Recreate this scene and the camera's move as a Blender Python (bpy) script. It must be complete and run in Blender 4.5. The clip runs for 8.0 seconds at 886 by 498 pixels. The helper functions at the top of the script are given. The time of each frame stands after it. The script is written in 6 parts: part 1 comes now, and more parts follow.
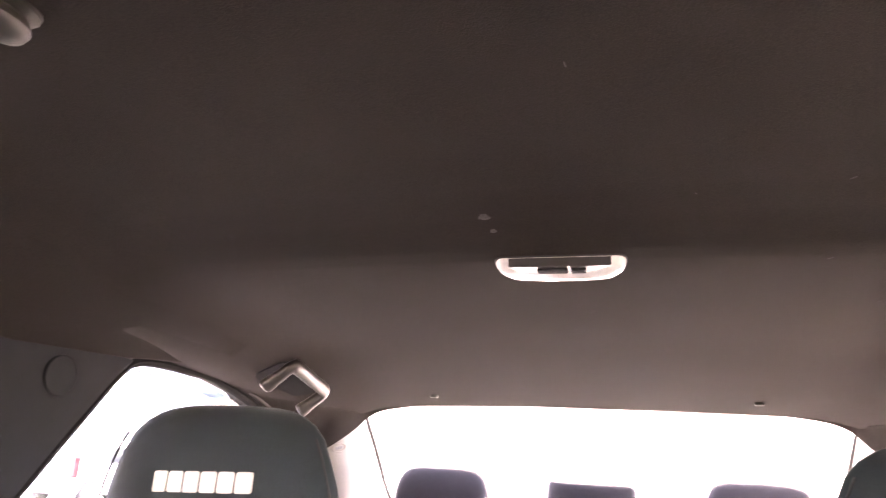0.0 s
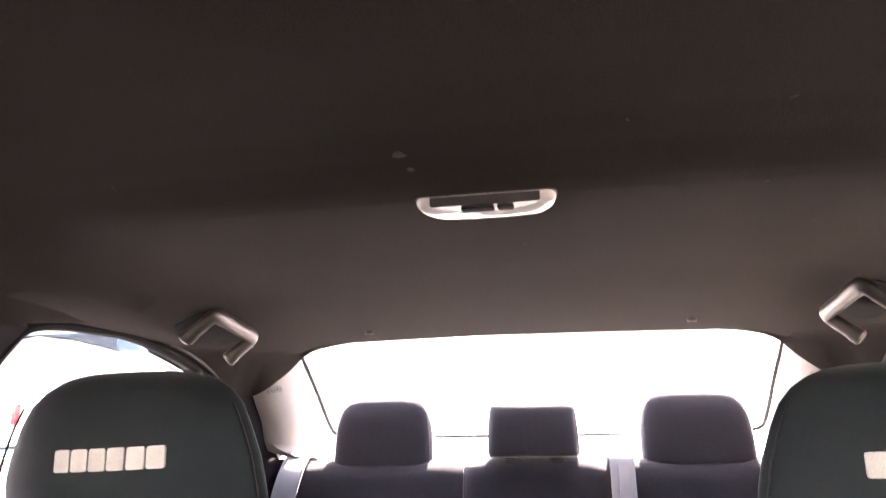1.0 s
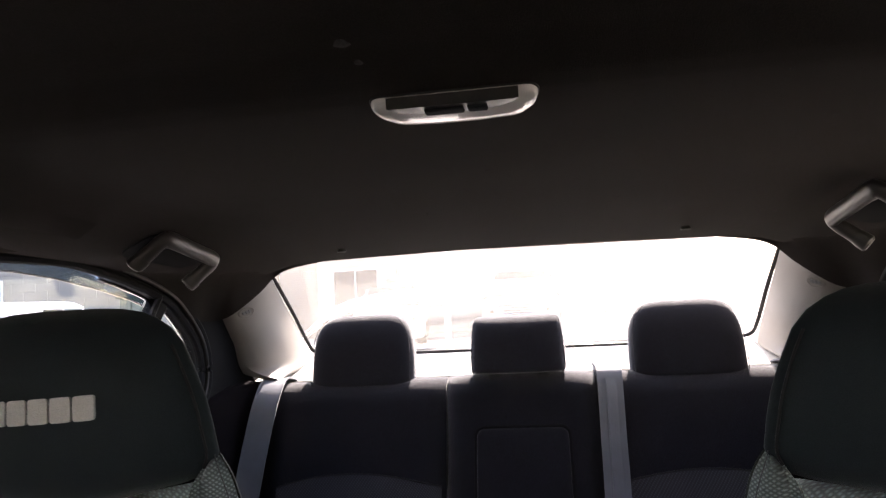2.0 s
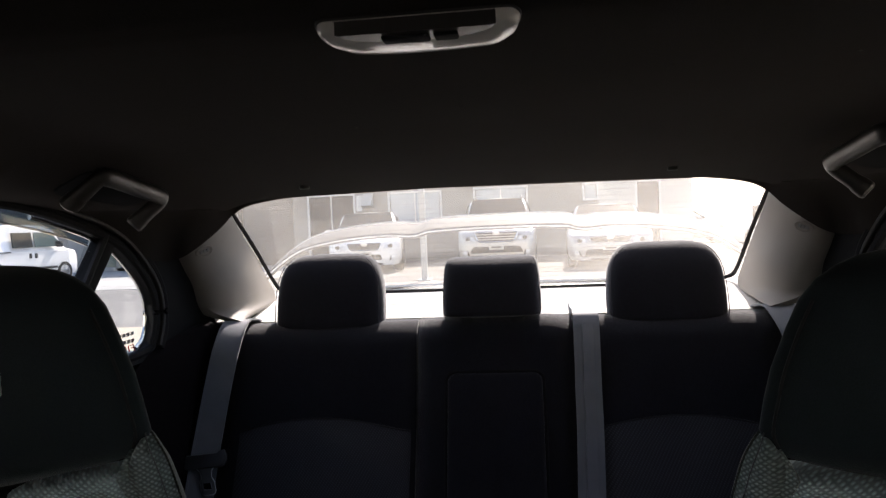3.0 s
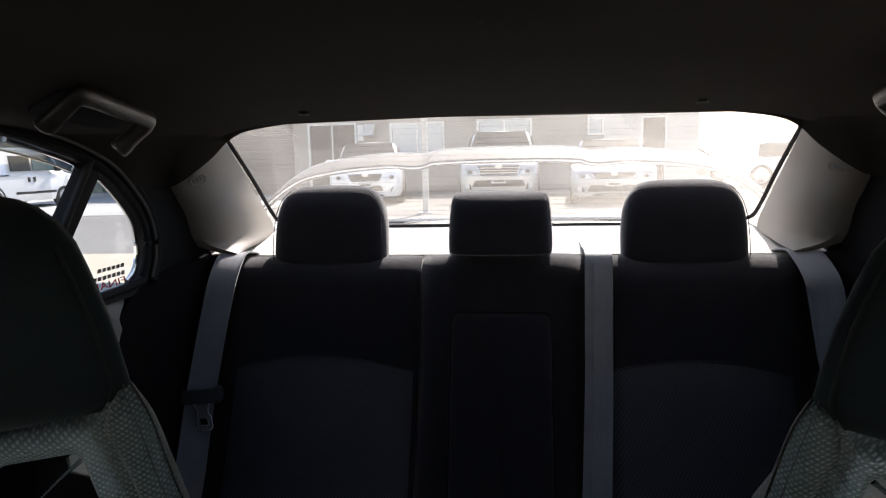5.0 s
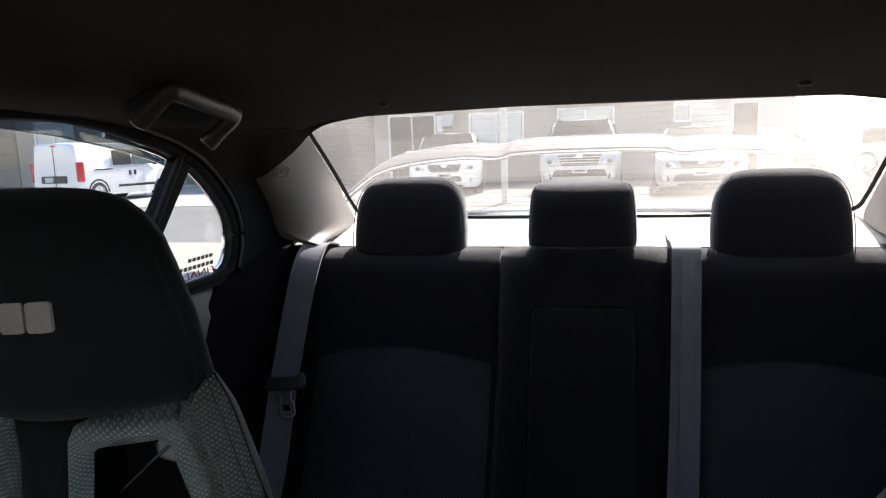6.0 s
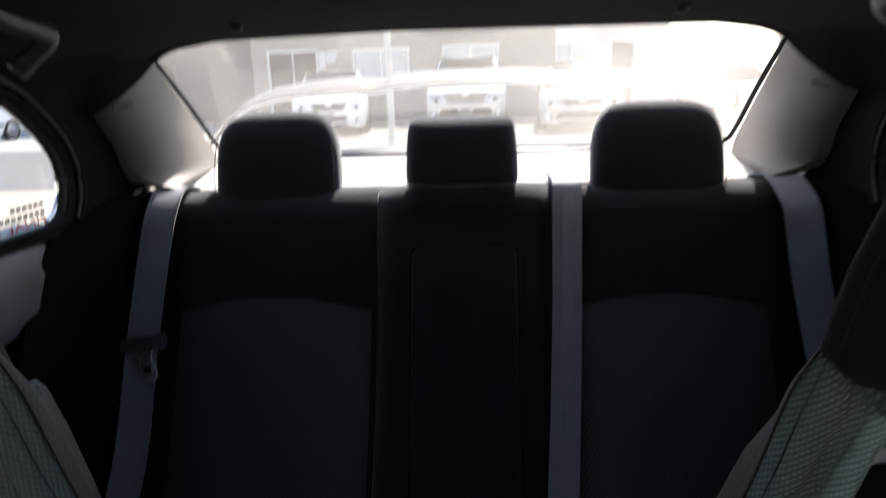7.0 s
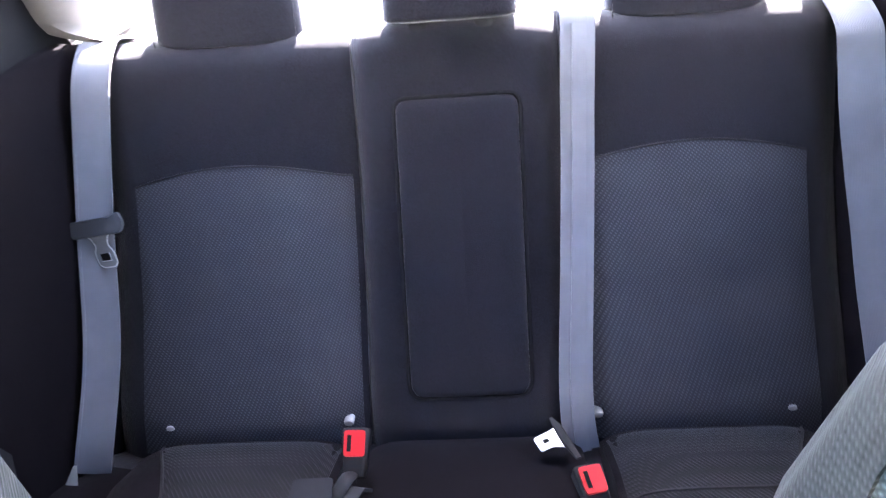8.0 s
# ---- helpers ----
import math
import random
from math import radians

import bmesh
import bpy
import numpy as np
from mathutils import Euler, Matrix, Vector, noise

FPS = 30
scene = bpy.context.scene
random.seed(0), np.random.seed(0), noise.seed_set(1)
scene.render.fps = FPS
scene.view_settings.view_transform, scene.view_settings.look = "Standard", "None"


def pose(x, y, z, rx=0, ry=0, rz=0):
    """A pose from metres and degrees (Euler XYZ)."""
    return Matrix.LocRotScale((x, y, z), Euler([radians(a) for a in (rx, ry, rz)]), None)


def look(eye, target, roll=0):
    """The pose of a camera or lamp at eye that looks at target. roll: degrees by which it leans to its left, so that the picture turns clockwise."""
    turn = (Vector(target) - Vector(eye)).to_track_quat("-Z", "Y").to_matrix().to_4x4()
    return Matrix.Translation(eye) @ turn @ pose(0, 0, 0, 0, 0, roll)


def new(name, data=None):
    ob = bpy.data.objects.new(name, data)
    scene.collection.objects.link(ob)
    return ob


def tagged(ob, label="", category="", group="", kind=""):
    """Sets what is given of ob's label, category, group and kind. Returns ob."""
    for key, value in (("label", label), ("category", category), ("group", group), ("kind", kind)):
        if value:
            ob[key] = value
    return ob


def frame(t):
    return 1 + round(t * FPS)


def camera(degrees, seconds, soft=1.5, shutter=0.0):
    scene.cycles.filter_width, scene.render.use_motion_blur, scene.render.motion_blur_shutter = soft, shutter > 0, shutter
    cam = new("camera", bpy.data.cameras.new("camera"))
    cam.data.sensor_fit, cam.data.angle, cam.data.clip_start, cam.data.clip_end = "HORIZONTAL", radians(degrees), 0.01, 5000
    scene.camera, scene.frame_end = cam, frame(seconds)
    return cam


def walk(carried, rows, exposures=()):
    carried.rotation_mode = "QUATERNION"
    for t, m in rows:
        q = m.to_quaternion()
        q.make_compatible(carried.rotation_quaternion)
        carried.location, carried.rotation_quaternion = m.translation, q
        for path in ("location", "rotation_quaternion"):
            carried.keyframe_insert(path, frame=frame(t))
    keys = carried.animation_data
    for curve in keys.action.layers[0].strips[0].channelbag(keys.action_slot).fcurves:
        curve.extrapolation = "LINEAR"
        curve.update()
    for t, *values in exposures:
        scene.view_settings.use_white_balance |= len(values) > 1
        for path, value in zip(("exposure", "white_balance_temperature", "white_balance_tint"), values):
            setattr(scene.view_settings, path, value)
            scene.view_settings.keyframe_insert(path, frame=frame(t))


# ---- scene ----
cam = camera(67.00, 8.0, 1.2, 0.4)
PATH = [
    (0.0, pose(0.0483, 0.0000, 1.0366, 109.034, -2.993, 13.717)),
    (0.5, pose(0.0542, 0.0129, 1.0589, 107.598, -0.063, 10.567)),
    (1.0, pose(0.0563, 0.0528, 1.0734, 102.256, 1.400, 9.606)),
    (1.5, pose(0.0585, 0.1008, 1.0806, 97.996, 2.543, 9.392)),
    (3.0, pose(0.0606, 0.2231, 1.1209, 87.940, 2.512, 6.693)),
    (3.5, pose(0.0465, 0.2502, 1.1209, 85.608, 1.619, 6.010)),
    (4.0, pose(0.0455, 0.2656, 1.1270, 83.943, 0.675, 6.510)),
    (5.5, pose(0.0407, 0.2987, 1.1193, 81.851, 2.396, 7.768)),
    (5.7, pose(0.0409, 0.3023, 1.1193, 81.851, 2.406, 10.745)),
    (6.0, pose(0.0390, 0.3003, 1.1220, 81.545, 1.871, 13.531)),
    (6.3, pose(0.0472, 0.2995, 1.1259, 81.445, 4.013, 10.927)),
    (6.5, pose(0.0526, 0.3099, 1.1238, 81.685, 4.767, 7.352)),
    (6.8, pose(0.0501, 0.3299, 1.1237, 81.422, 4.139, 3.868)),
    (7.0, pose(0.0500, 0.3726, 1.1090, 76.169, 1.879, 4.026)),
    (7.2, pose(0.0581, 0.4105, 1.0999, 72.262, 1.501, 6.082)),
    (7.5, pose(0.0562, 0.4571, 1.1174, 66.949, 3.067, 6.285)),
    (7.8, pose(0.0485, 0.5043, 1.1092, 63.204, 3.941, 4.219)),
    (8.0, pose(0.0325, 0.5178, 1.0980, 62.045, 4.285, 1.923)),
]
EXPOSURES = [(0.0, 5.4, 7400, 38), (0.5, 5.4, 7400, 37), (1.0, 4.6, 7250, 33), (1.5, 3.55, 7050, 30), (2.2, 2.0, 6800, 20), (3.0, 1.2, 6700, 17),
             (3.5, 1.1, 6700, 16), (5.5, 1.25, 6550, 15), (6.5, 1.35, 6500, 14), (7.0, 1.4, 6450, 15), (7.5, 3.2, 6200, 18), (8.0, 5.3, 6050, 24)]
walk(cam, PATH, EXPOSURES)

# ---- light ----
SUN_ELEVATION, SUN_BEARING = 44, 12
world = bpy.data.worlds.new("sky")
scene.world = world
world.use_nodes = True
wn = world.node_tree.nodes
sky = wn.new("ShaderNodeTexSky")
sky.sky_type, sky.sun_disc = "NISHITA", False
sky.sun_elevation, sky.sun_rotation = radians(SUN_ELEVATION), radians(SUN_BEARING)
world.node_tree.links.new(sky.outputs[0], wn["Background"].inputs[0])
wn["Background"].inputs[1].default_value = 0.15
sun = new("sun", bpy.data.lights.new("sun", "SUN"))
sun.data.energy, sun.data.angle, sun.data.color = 5.0, radians(0.6), (1.0, 0.95, 0.88)
sun_way = Vector((math.sin(radians(SUN_BEARING)) * math.cos(radians(SUN_ELEVATION)),
                  math.cos(radians(SUN_BEARING)) * math.cos(radians(SUN_ELEVATION)), math.sin(radians(SUN_ELEVATION))))
sun.matrix_world = look(sun_way * 30, (0, 0, 0))


# ---- materials ----
def shader(name, colour, rough=0.6, metal=0.0, grain=0.0, grain_size=400.0, stain=0.0, stain_size=4.0, bump=0.0,
           bump_size=300.0, spec=0.5, coat=0.0, sheen=0.0):
    """A principled material: colour varied by fine grain and broad stains, with a fine relief."""
    m = bpy.data.materials.new(name)
    m.use_nodes = True
    n, li = m.node_tree.nodes, m.node_tree.links
    p = n["Principled BSDF"]
    p.inputs["Roughness"].default_value, p.inputs["Metallic"].default_value = rough, metal
    p.inputs["Specular IOR Level"].default_value = spec
    p.inputs["Coat Weight"].default_value, p.inputs["Sheen Weight"].default_value = coat, sheen
    p.inputs["Sheen Roughness"].default_value = 0.4
    tc = n.new("ShaderNodeTexCoord")
    rgb = n.new("ShaderNodeRGB")
    rgb.outputs[0].default_value = (*colour, 1)
    last = rgb.outputs[0]
    for amount, size in ((grain, grain_size), (stain, stain_size)):
        if not amount:
            continue
        tex, ramp, mix = n.new("ShaderNodeTexNoise"), n.new("ShaderNodeMapRange"), n.new("ShaderNodeMix")
        tex.inputs["Scale"].default_value, tex.inputs["Detail"].default_value = size, 4
        li.new(tc.outputs["Object"], tex.inputs["Vector"])
        ramp.inputs["From Min"].default_value, ramp.inputs["From Max"].default_value = 0.3, 0.7
        ramp.inputs["To Min"].default_value, ramp.inputs["To Max"].default_value = 1 - amount, 1 + amount
        li.new(tex.outputs["Fac"], ramp.inputs["Value"])
        mix.data_type, mix.blend_type = "RGBA", "MULTIPLY"
        mix.inputs["Factor"].default_value = 1
        li.new(last, mix.inputs[6])
        li.new(ramp.outputs[0], mix.inputs[7])
        last = mix.outputs[2]
    li.new(last, p.inputs["Base Color"])
    if bump:
        tex, b = n.new("ShaderNodeTexNoise"), n.new("ShaderNodeBump")
        tex.inputs["Scale"].default_value, tex.inputs["Detail"].default_value = bump_size, 3
        li.new(tc.outputs["Object"], tex.inputs["Vector"])
        b.inputs["Strength"].default_value, b.inputs["Distance"].default_value = bump, 0.001
        li.new(tex.outputs["Fac"], b.inputs["Height"])
        li.new(b.outputs[0], p.inputs["Normal"])
    return m


def woven(name, colour, dark, pitch=0.0045, depth=0.0006, turn=45.0, rough=0.85, stretch=(1.0, 1.0, 1.0), spec=0.25, lean=0.6):
    """A knitted or woven cloth: a diagonal net of small raised cells, in the plane of x and z.
    lean: which way, and how far, the cloth runs back as it runs sideways."""
    m = shader(name, colour, rough, spec=spec, sheen=0.15)
    n, li = m.node_tree.nodes, m.node_tree.links
    p = n["Principled BSDF"]
    tc = n.new("ShaderNodeTexCoord")
    mp, slant, split, join = n.new("ShaderNodeMapping"), n.new("ShaderNodeVectorMath"), n.new("ShaderNodeSeparateXYZ"), n.new("ShaderNodeCombineXYZ")
    slant.operation = "DOT_PRODUCT"
    slant.inputs[1].default_value = (0.8, lean, 0.0)
    li.new(tc.outputs["Object"], slant.inputs[0])
    li.new(tc.outputs["Object"], split.inputs[0])
    li.new(slant.outputs["Value"], join.inputs[0])
    li.new(split.outputs["Z"], join.inputs[2])
    mp.inputs["Rotation"].default_value = (0, radians(turn), 0)
    mp.inputs["Scale"].default_value = stretch
    li.new(join.outputs[0], mp.inputs["Vector"])
    waves = []
    for axis in ("X", "Z"):
        w = n.new("ShaderNodeTexWave")
        w.wave_type, w.bands_direction = "BANDS", axis
        w.inputs["Scale"].default_value = 0.314 / pitch
        w.inputs["Distortion"].default_value, w.inputs["Detail"].default_value = 0.15, 1
        li.new(mp.outputs[0], w.inputs["Vector"])
        waves.append(w)
    mul = n.new("ShaderNodeMath")
    mul.operation = "MULTIPLY"
    li.new(waves[0].outputs["Fac"], mul.inputs[0])
    li.new(waves[1].outputs["Fac"], mul.inputs[1])
    mix, noise_tex, add = n.new("ShaderNodeMix"), n.new("ShaderNodeTexNoise"), n.new("ShaderNodeMath")
    noise_tex.inputs["Scale"].default_value = 9
    li.new(tc.outputs["Object"], noise_tex.inputs["Vector"])
    add.operation = "MULTIPLY_ADD"
    li.new(noise_tex.outputs["Fac"], add.inputs[0])
    add.inputs[1].default_value = 0.25
    li.new(mul.outputs[0], add.inputs[2])
    mix.data_type = "RGBA"
    mix.inputs[6].default_value, mix.inputs[7].default_value = (*dark, 1), (*colour, 1)
    li.new(add.outputs[0], mix.inputs["Factor"])
    li.new(mix.outputs[2], p.inputs["Base Color"])
    b = n.new("ShaderNodeBump")
    b.inputs["Strength"].default_value, b.inputs["Distance"].default_value = 0.9, depth
    li.new(mul.outputs[0], b.inputs["Height"])
    li.new(b.outputs[0], p.inputs["Normal"])
    return m


def ribbed(name, colour, pitch=0.0016, axis="X", rough=0.6):
    """Belt webbing: fine lengthwise ribs and a soft sheen."""
    m = shader(name, colour, rough, stain=0.12, stain_size=14, sheen=0.3)
    n, li = m.node_tree.nodes, m.node_tree.links
    tc, w, b = n.new("ShaderNodeTexCoord"), n.new("ShaderNodeTexWave"), n.new("ShaderNodeBump")
    w.bands_direction = axis
    w.inputs["Scale"].default_value, w.inputs["Distortion"].default_value = 0.314 / pitch, 0.4
    li.new(tc.outputs["Object"], w.inputs["Vector"])
    b.inputs["Strength"].default_value, b.inputs["Distance"].default_value = 0.5, 0.0004
    li.new(w.outputs["Fac"], b.inputs["Height"])
    li.new(b.outputs[0], n["Principled BSDF"].inputs["Normal"])
    return m


def pane(name, tint, dust, gloss=0.6, thicker=1.0):
    """Thin clear glass: what lies behind it, a film of dust that scatters light through, and a reflection.
    thicker: how many times the film grows to the right-hand end, painting sun glare."""
    m = bpy.data.materials.new(name)
    m.use_nodes = True
    n, li = m.node_tree.nodes, m.node_tree.links
    out = n["Material Output"]
    clear, film, shine = n.new("ShaderNodeBsdfTransparent"), n.new("ShaderNodeBsdfTranslucent"), n.new("ShaderNodeBsdfGlossy")
    clear.inputs[0].default_value = (*tint, 1)
    film.inputs[0].default_value = (1.0, 0.935, 0.83, 1)
    shine.inputs["Roughness"].default_value = 0.02
    tc, tex, ramp = n.new("ShaderNodeTexCoord"), n.new("ShaderNodeTexNoise"), n.new("ShaderNodeMapRange")
    tex.inputs["Scale"].default_value, tex.inputs["Detail"].default_value = 7, 6
    li.new(tc.outputs["Object"], tex.inputs["Vector"])
    ramp.inputs["From Min"].default_value, ramp.inputs["From Max"].default_value = 0.25, 0.75
    ramp.inputs["To Min"].default_value, ramp.inputs["To Max"].default_value = dust * 0.8, dust * 1.2
    li.new(tex.outputs["Fac"], ramp.inputs["Value"])
    split, glare_ramp, film_amount = n.new("ShaderNodeSeparateXYZ"), n.new("ShaderNodeMapRange"), n.new("ShaderNodeMath")
    glare_ramp.interpolation_type = "SMOOTHSTEP"
    glare_ramp.inputs["From Min"].default_value, glare_ramp.inputs["From Max"].default_value = -0.05, 0.55
    glare_ramp.inputs["To Min"].default_value, glare_ramp.inputs["To Max"].default_value = 1.0, thicker
    film_amount.operation = "MULTIPLY"
    li.new(tc.outputs["Object"], split.inputs[0])
    li.new(split.outputs["X"], glare_ramp.inputs["Value"])
    li.new(ramp.outputs[0], film_amount.inputs[0])
    li.new(glare_ramp.outputs[0], film_amount.inputs[1])
    a, b, fr, mul = n.new("ShaderNodeMixShader"), n.new("ShaderNodeMixShader"), n.new("ShaderNodeFresnel"), n.new("ShaderNodeMath")
    li.new(film_amount.outputs[0], a.inputs[0])
    li.new(clear.outputs[0], a.inputs[1])
    li.new(film.outputs[0], a.inputs[2])
    mul.operation = "MULTIPLY"
    mul.inputs[1].default_value = gloss
    li.new(fr.outputs[0], mul.inputs[0])
    li.new(mul.outputs[0], b.inputs[0])
    li.new(a.outputs[0], b.inputs[1])
    li.new(shine.outputs[0], b.inputs[2])
    li.new(b.outputs[0], out.inputs["Surface"])
    return m


HEADLINER = shader("headliner_felt", (0.0265, 0.0218, 0.0192), 0.95, grain=0.25, grain_size=900, stain=0.10, stain_size=5, bump=0.5, bump_size=900, spec=0.05, sheen=0.02)
SEAT_CLOTH = shader("seat_cloth", (0.0130, 0.0128, 0.0180), 0.9, grain=0.55, grain_size=700, stain=0.12, stain_size=9, bump=0.7, bump_size=800, spec=0.12, sheen=0.5)
SEAT_KNIT = woven("seat_knit", (0.080, 0.082, 0.096), (0.030, 0.030, 0.037), 0.0034, 0.0006, 45, stretch=(1, 1, 0.8))
# seat cloth and knit again, darkened to paint the shade on bench and wings
SHADED_CLOTH = shader("shaded_cloth", (0.0080, 0.0066, 0.0080), 0.95, grain=0.3, grain_size=1100, stain=0.15, stain_size=9, bump=0.5, bump_size=1200, spec=0.04, sheen=0.04)
SHADED_KNIT = woven("shaded_knit", (0.015, 0.014, 0.0165), (0.004, 0.004, 0.005), 0.0034, 0.0006, 45, stretch=(1, 1, 0.8))
BUCKET_SUEDE = shader("bucket_suede", (0.014, 0.021, 0.0245), 0.8, grain=0.2, grain_size=900, stain=0.2, stain_size=7, bump=0.35, bump_size=1300, spec=0.3, sheen=0.12)
BUCKET_CLOTH = woven("bucket_cloth", (0.64, 0.82, 0.85), (0.19, 0.25, 0.265), 0.0034, 0.0009, 45, 0.36, (1.0, 1, 1.4), 0.9)
BUCKET_CLOTH_TURNED = woven("bucket_cloth_turned", (0.64, 0.82, 0.85), (0.19, 0.25, 0.265), 0.0034, 0.0009, 45, 0.36, (1.0, 1, 1.4), 0.9, -0.6)
BOLSTER_CLOTH = woven("bolster_cloth", (0.32, 0.395, 0.39), (0.065, 0.082, 0.081), 0.0036, 0.0008, 45, 0.5, (1.0, 1, 1.4), 0.5)
BOLSTER_CLOTH_TURNED = woven("bolster_cloth_turned", (0.32, 0.395, 0.39), (0.065, 0.082, 0.081), 0.0036, 0.0008, 45, 0.5, (1.0, 1, 1.4), 0.5, -0.6)
FLANK_CLOTH = woven("flank_cloth", (0.060, 0.066, 0.056), (0.036, 0.040, 0.034), 0.0034, 0.0005, 45, 0.6, (1.0, 1, 1.4), 0.3)
FLANK_CLOTH_TURNED = woven("flank_cloth_turned", (0.060, 0.066, 0.056), (0.036, 0.040, 0.034), 0.0034, 0.0005, 45, 0.6, (1.0, 1, 1.4), 0.3, -0.6)
THREAD = shader("embroidery_thread", (0.62, 0.61, 0.58), 0.6, grain=0.2, grain_size=1500, bump=0.6, bump_size=900, sheen=0.4)
PIPING = shader("seam_piping", (0.008, 0.0078, 0.0085), 0.7, grain=0.2, bump=0.3, bump_size=1500)
GREY_PLASTIC = shader("grey_trim_plastic", (0.225, 0.203, 0.178), 0.6, grain=0.06, grain_size=1500, stain=0.06, stain_size=8, bump=0.3, bump_size=1600)
BLACK_PLASTIC = shader("black_trim_plastic", (0.018, 0.018, 0.019), 0.6, spec=0.25, grain=0.12, grain_size=1400, stain=0.15, stain_size=10, bump=0.35, bump_size=1500)
HANDLE_PLASTIC = shader("handle_plastic", (0.033, 0.029, 0.024), 0.38, grain=0.1, grain_size=1200, bump=0.2, bump_size=1500)
# black rubber; also paints the shade at pillar corners and behind handles
RUBBER_AND_SHADE = shader("rubber_seal_and_shade", (0.010, 0.010, 0.011), 0.75, spec=0.10, grain=0.15, grain_size=700, bump=0.2, bump_size=600)
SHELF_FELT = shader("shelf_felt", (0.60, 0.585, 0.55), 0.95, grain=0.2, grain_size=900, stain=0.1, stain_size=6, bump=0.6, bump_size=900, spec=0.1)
WEBBING = ribbed("belt_webbing", (0.180, 0.192, 0.222))
STEEL = shader("bright_steel", (0.72, 0.73, 0.74), 0.25, 1.0, grain=0.05, grain_size=300)
TONGUE_STEEL = shader("tongue_steel", (0.82, 0.85, 0.88), 0.42, 0.55, grain=0.05, grain_size=300)
BLADE_STEEL = shader("blade_steel", (0.26, 0.275, 0.295), 0.45, 0.4, grain=0.05, grain_size=300)
CHROME = shader("chrome_trim", (0.8, 0.79, 0.76), 0.12, 1.0)
RED_PLASTIC = shader("red_button_plastic", (0.62, 0.02, 0.025), 0.4, grain=0.05, grain_size=600)
WHITE_CAP = shader("white_cap_plastic", (0.42, 0.41, 0.39), 0.5, grain=0.05, grain_size=500)
TAG_CLOTH = shader("white_tag_cloth", (0.8, 0.8, 0.78), 0.8, grain=0.05)
LAMP_LENS = shader("lamp_lens", (0.82, 0.79, 0.74), 0.18, stain=0.05, stain_size=30, coat=0.6)
LAMP_DARK = shader("lamp_switch_plastic", (0.028, 0.025, 0.024), 0.35, grain=0.1)
CARPET = shader("floor_carpet", (0.025, 0.024, 0.024), 1.0, grain=0.4, grain_size=700, stain=0.2, bump=0.8, bump_size=700)
# real dust, with extra film on the right to paint the sun's glare
REAR_GLASS = pane("rear_glass", (0.96, 0.955, 0.925), 0.036, 0.12, 3.1)
WIPE_FILM = pane("wipe_film", (1.0, 1.0, 0.98), 0.16, 0.0)
SIDE_GLASS = pane("side_glass", (0.90, 0.91, 0.905), 0.003, 0.07)
SMOKED = pane("smoked_visor", (0.44, 0.49, 0.53), 0.004, 0.10)
TINTED_GLASS = pane("tinted_front_glass", (0.70, 0.72, 0.71), 0.006)
PILLAR_PLASTIC = shader("pillar_plastic", (0.020, 0.021, 0.024), 0.75, spec=0.12, grain=0.08, grain_size=1400, stain=0.1, stain_size=9, bump=0.3, bump_size=1500)
TONGUE_PLASTIC = shader("tongue_plastic", (0.065, 0.067, 0.074), 0.32, grain=0.08, grain_size=1400)
RAIL_PLASTIC = shader("rail_plastic", (0.17, 0.168, 0.165), 0.5, grain=0.08, grain_size=1400, stain=0.1, stain_size=9, bump=0.3, bump_size=1500)
LIP_PLASTIC = shader("lip_plastic", (0.075, 0.072, 0.068), 0.6, spec=0.2, grain=0.1, grain_size=1200)
HEATER = shader("heater_wire", (0.10, 0.07, 0.05), 0.6)
# white wing darkened to the tone of its shaded face
WING_SHADE = shader("wing_shade", (0.125, 0.125, 0.125), 0.7, stain=0.1, stain_size=5, spec=0.15)
PAINT = shader("white_car_paint", (0.82, 0.82, 0.81), 0.25, stain=0.03, stain_size=3, coat=0.8)
BARS_DARK = shader("sticker_dark", (0.16, 0.15, 0.15), 0.5)
BARS_RED = shader("sticker_red", (0.45, 0.03, 0.03), 0.5)
DUST = shader("chalk_smudge", (0.055, 0.050, 0.048), 0.95, grain=0.4, grain_size=500)
ASPHALT = shader("old_asphalt", (0.165, 0.16, 0.152), 0.95, grain=0.25, grain_size=90, stain=0.22, stain_size=0.35, bump=0.6, bump_size=60)
CONCRETE = shader("pale_concrete", (0.38, 0.335, 0.265), 0.9, grain=0.12, grain_size=60, stain=0.15, stain_size=0.5, bump=0.3, bump_size=50)
PAVING = shader("grey_concrete", (0.36, 0.355, 0.34), 0.9, grain=0.15, grain_size=50, stain=0.2, stain_size=0.4, bump=0.3, bump_size=40)
STUCCO = shader("tan_stucco", (0.36, 0.325, 0.28), 0.95, grain=0.1, grain_size=30, stain=0.12, stain_size=0.4, bump=0.4, bump_size=40)
STUCCO_PALE = shader("pale_stucco", (0.62, 0.59, 0.54), 0.95, grain=0.08, grain_size=30, stain=0.08, stain_size=0.4, bump=0.4, bump_size=40)
BLOCK = shader("grey_block", (0.30, 0.29, 0.27), 0.95, grain=0.15, grain_size=25, stain=0.18, stain_size=0.5, bump=0.5, bump_size=30)
ROLLER = shader("roller_door_metal", (0.16, 0.155, 0.15), 0.55, 0.2, grain=0.08, grain_size=20, stain=0.15, stain_size=0.6)
FRAME_WHITE = shader("white_window_frame", (0.74, 0.73, 0.70), 0.5, stain=0.06)
# pale blue base colour paints the sky reflected in the building's glass
WINDOW_SKY = shader("window_glass_sky", (0.42, 0.47, 0.50), 0.12, stain=0.12, stain_size=0.8, coat=0.5)
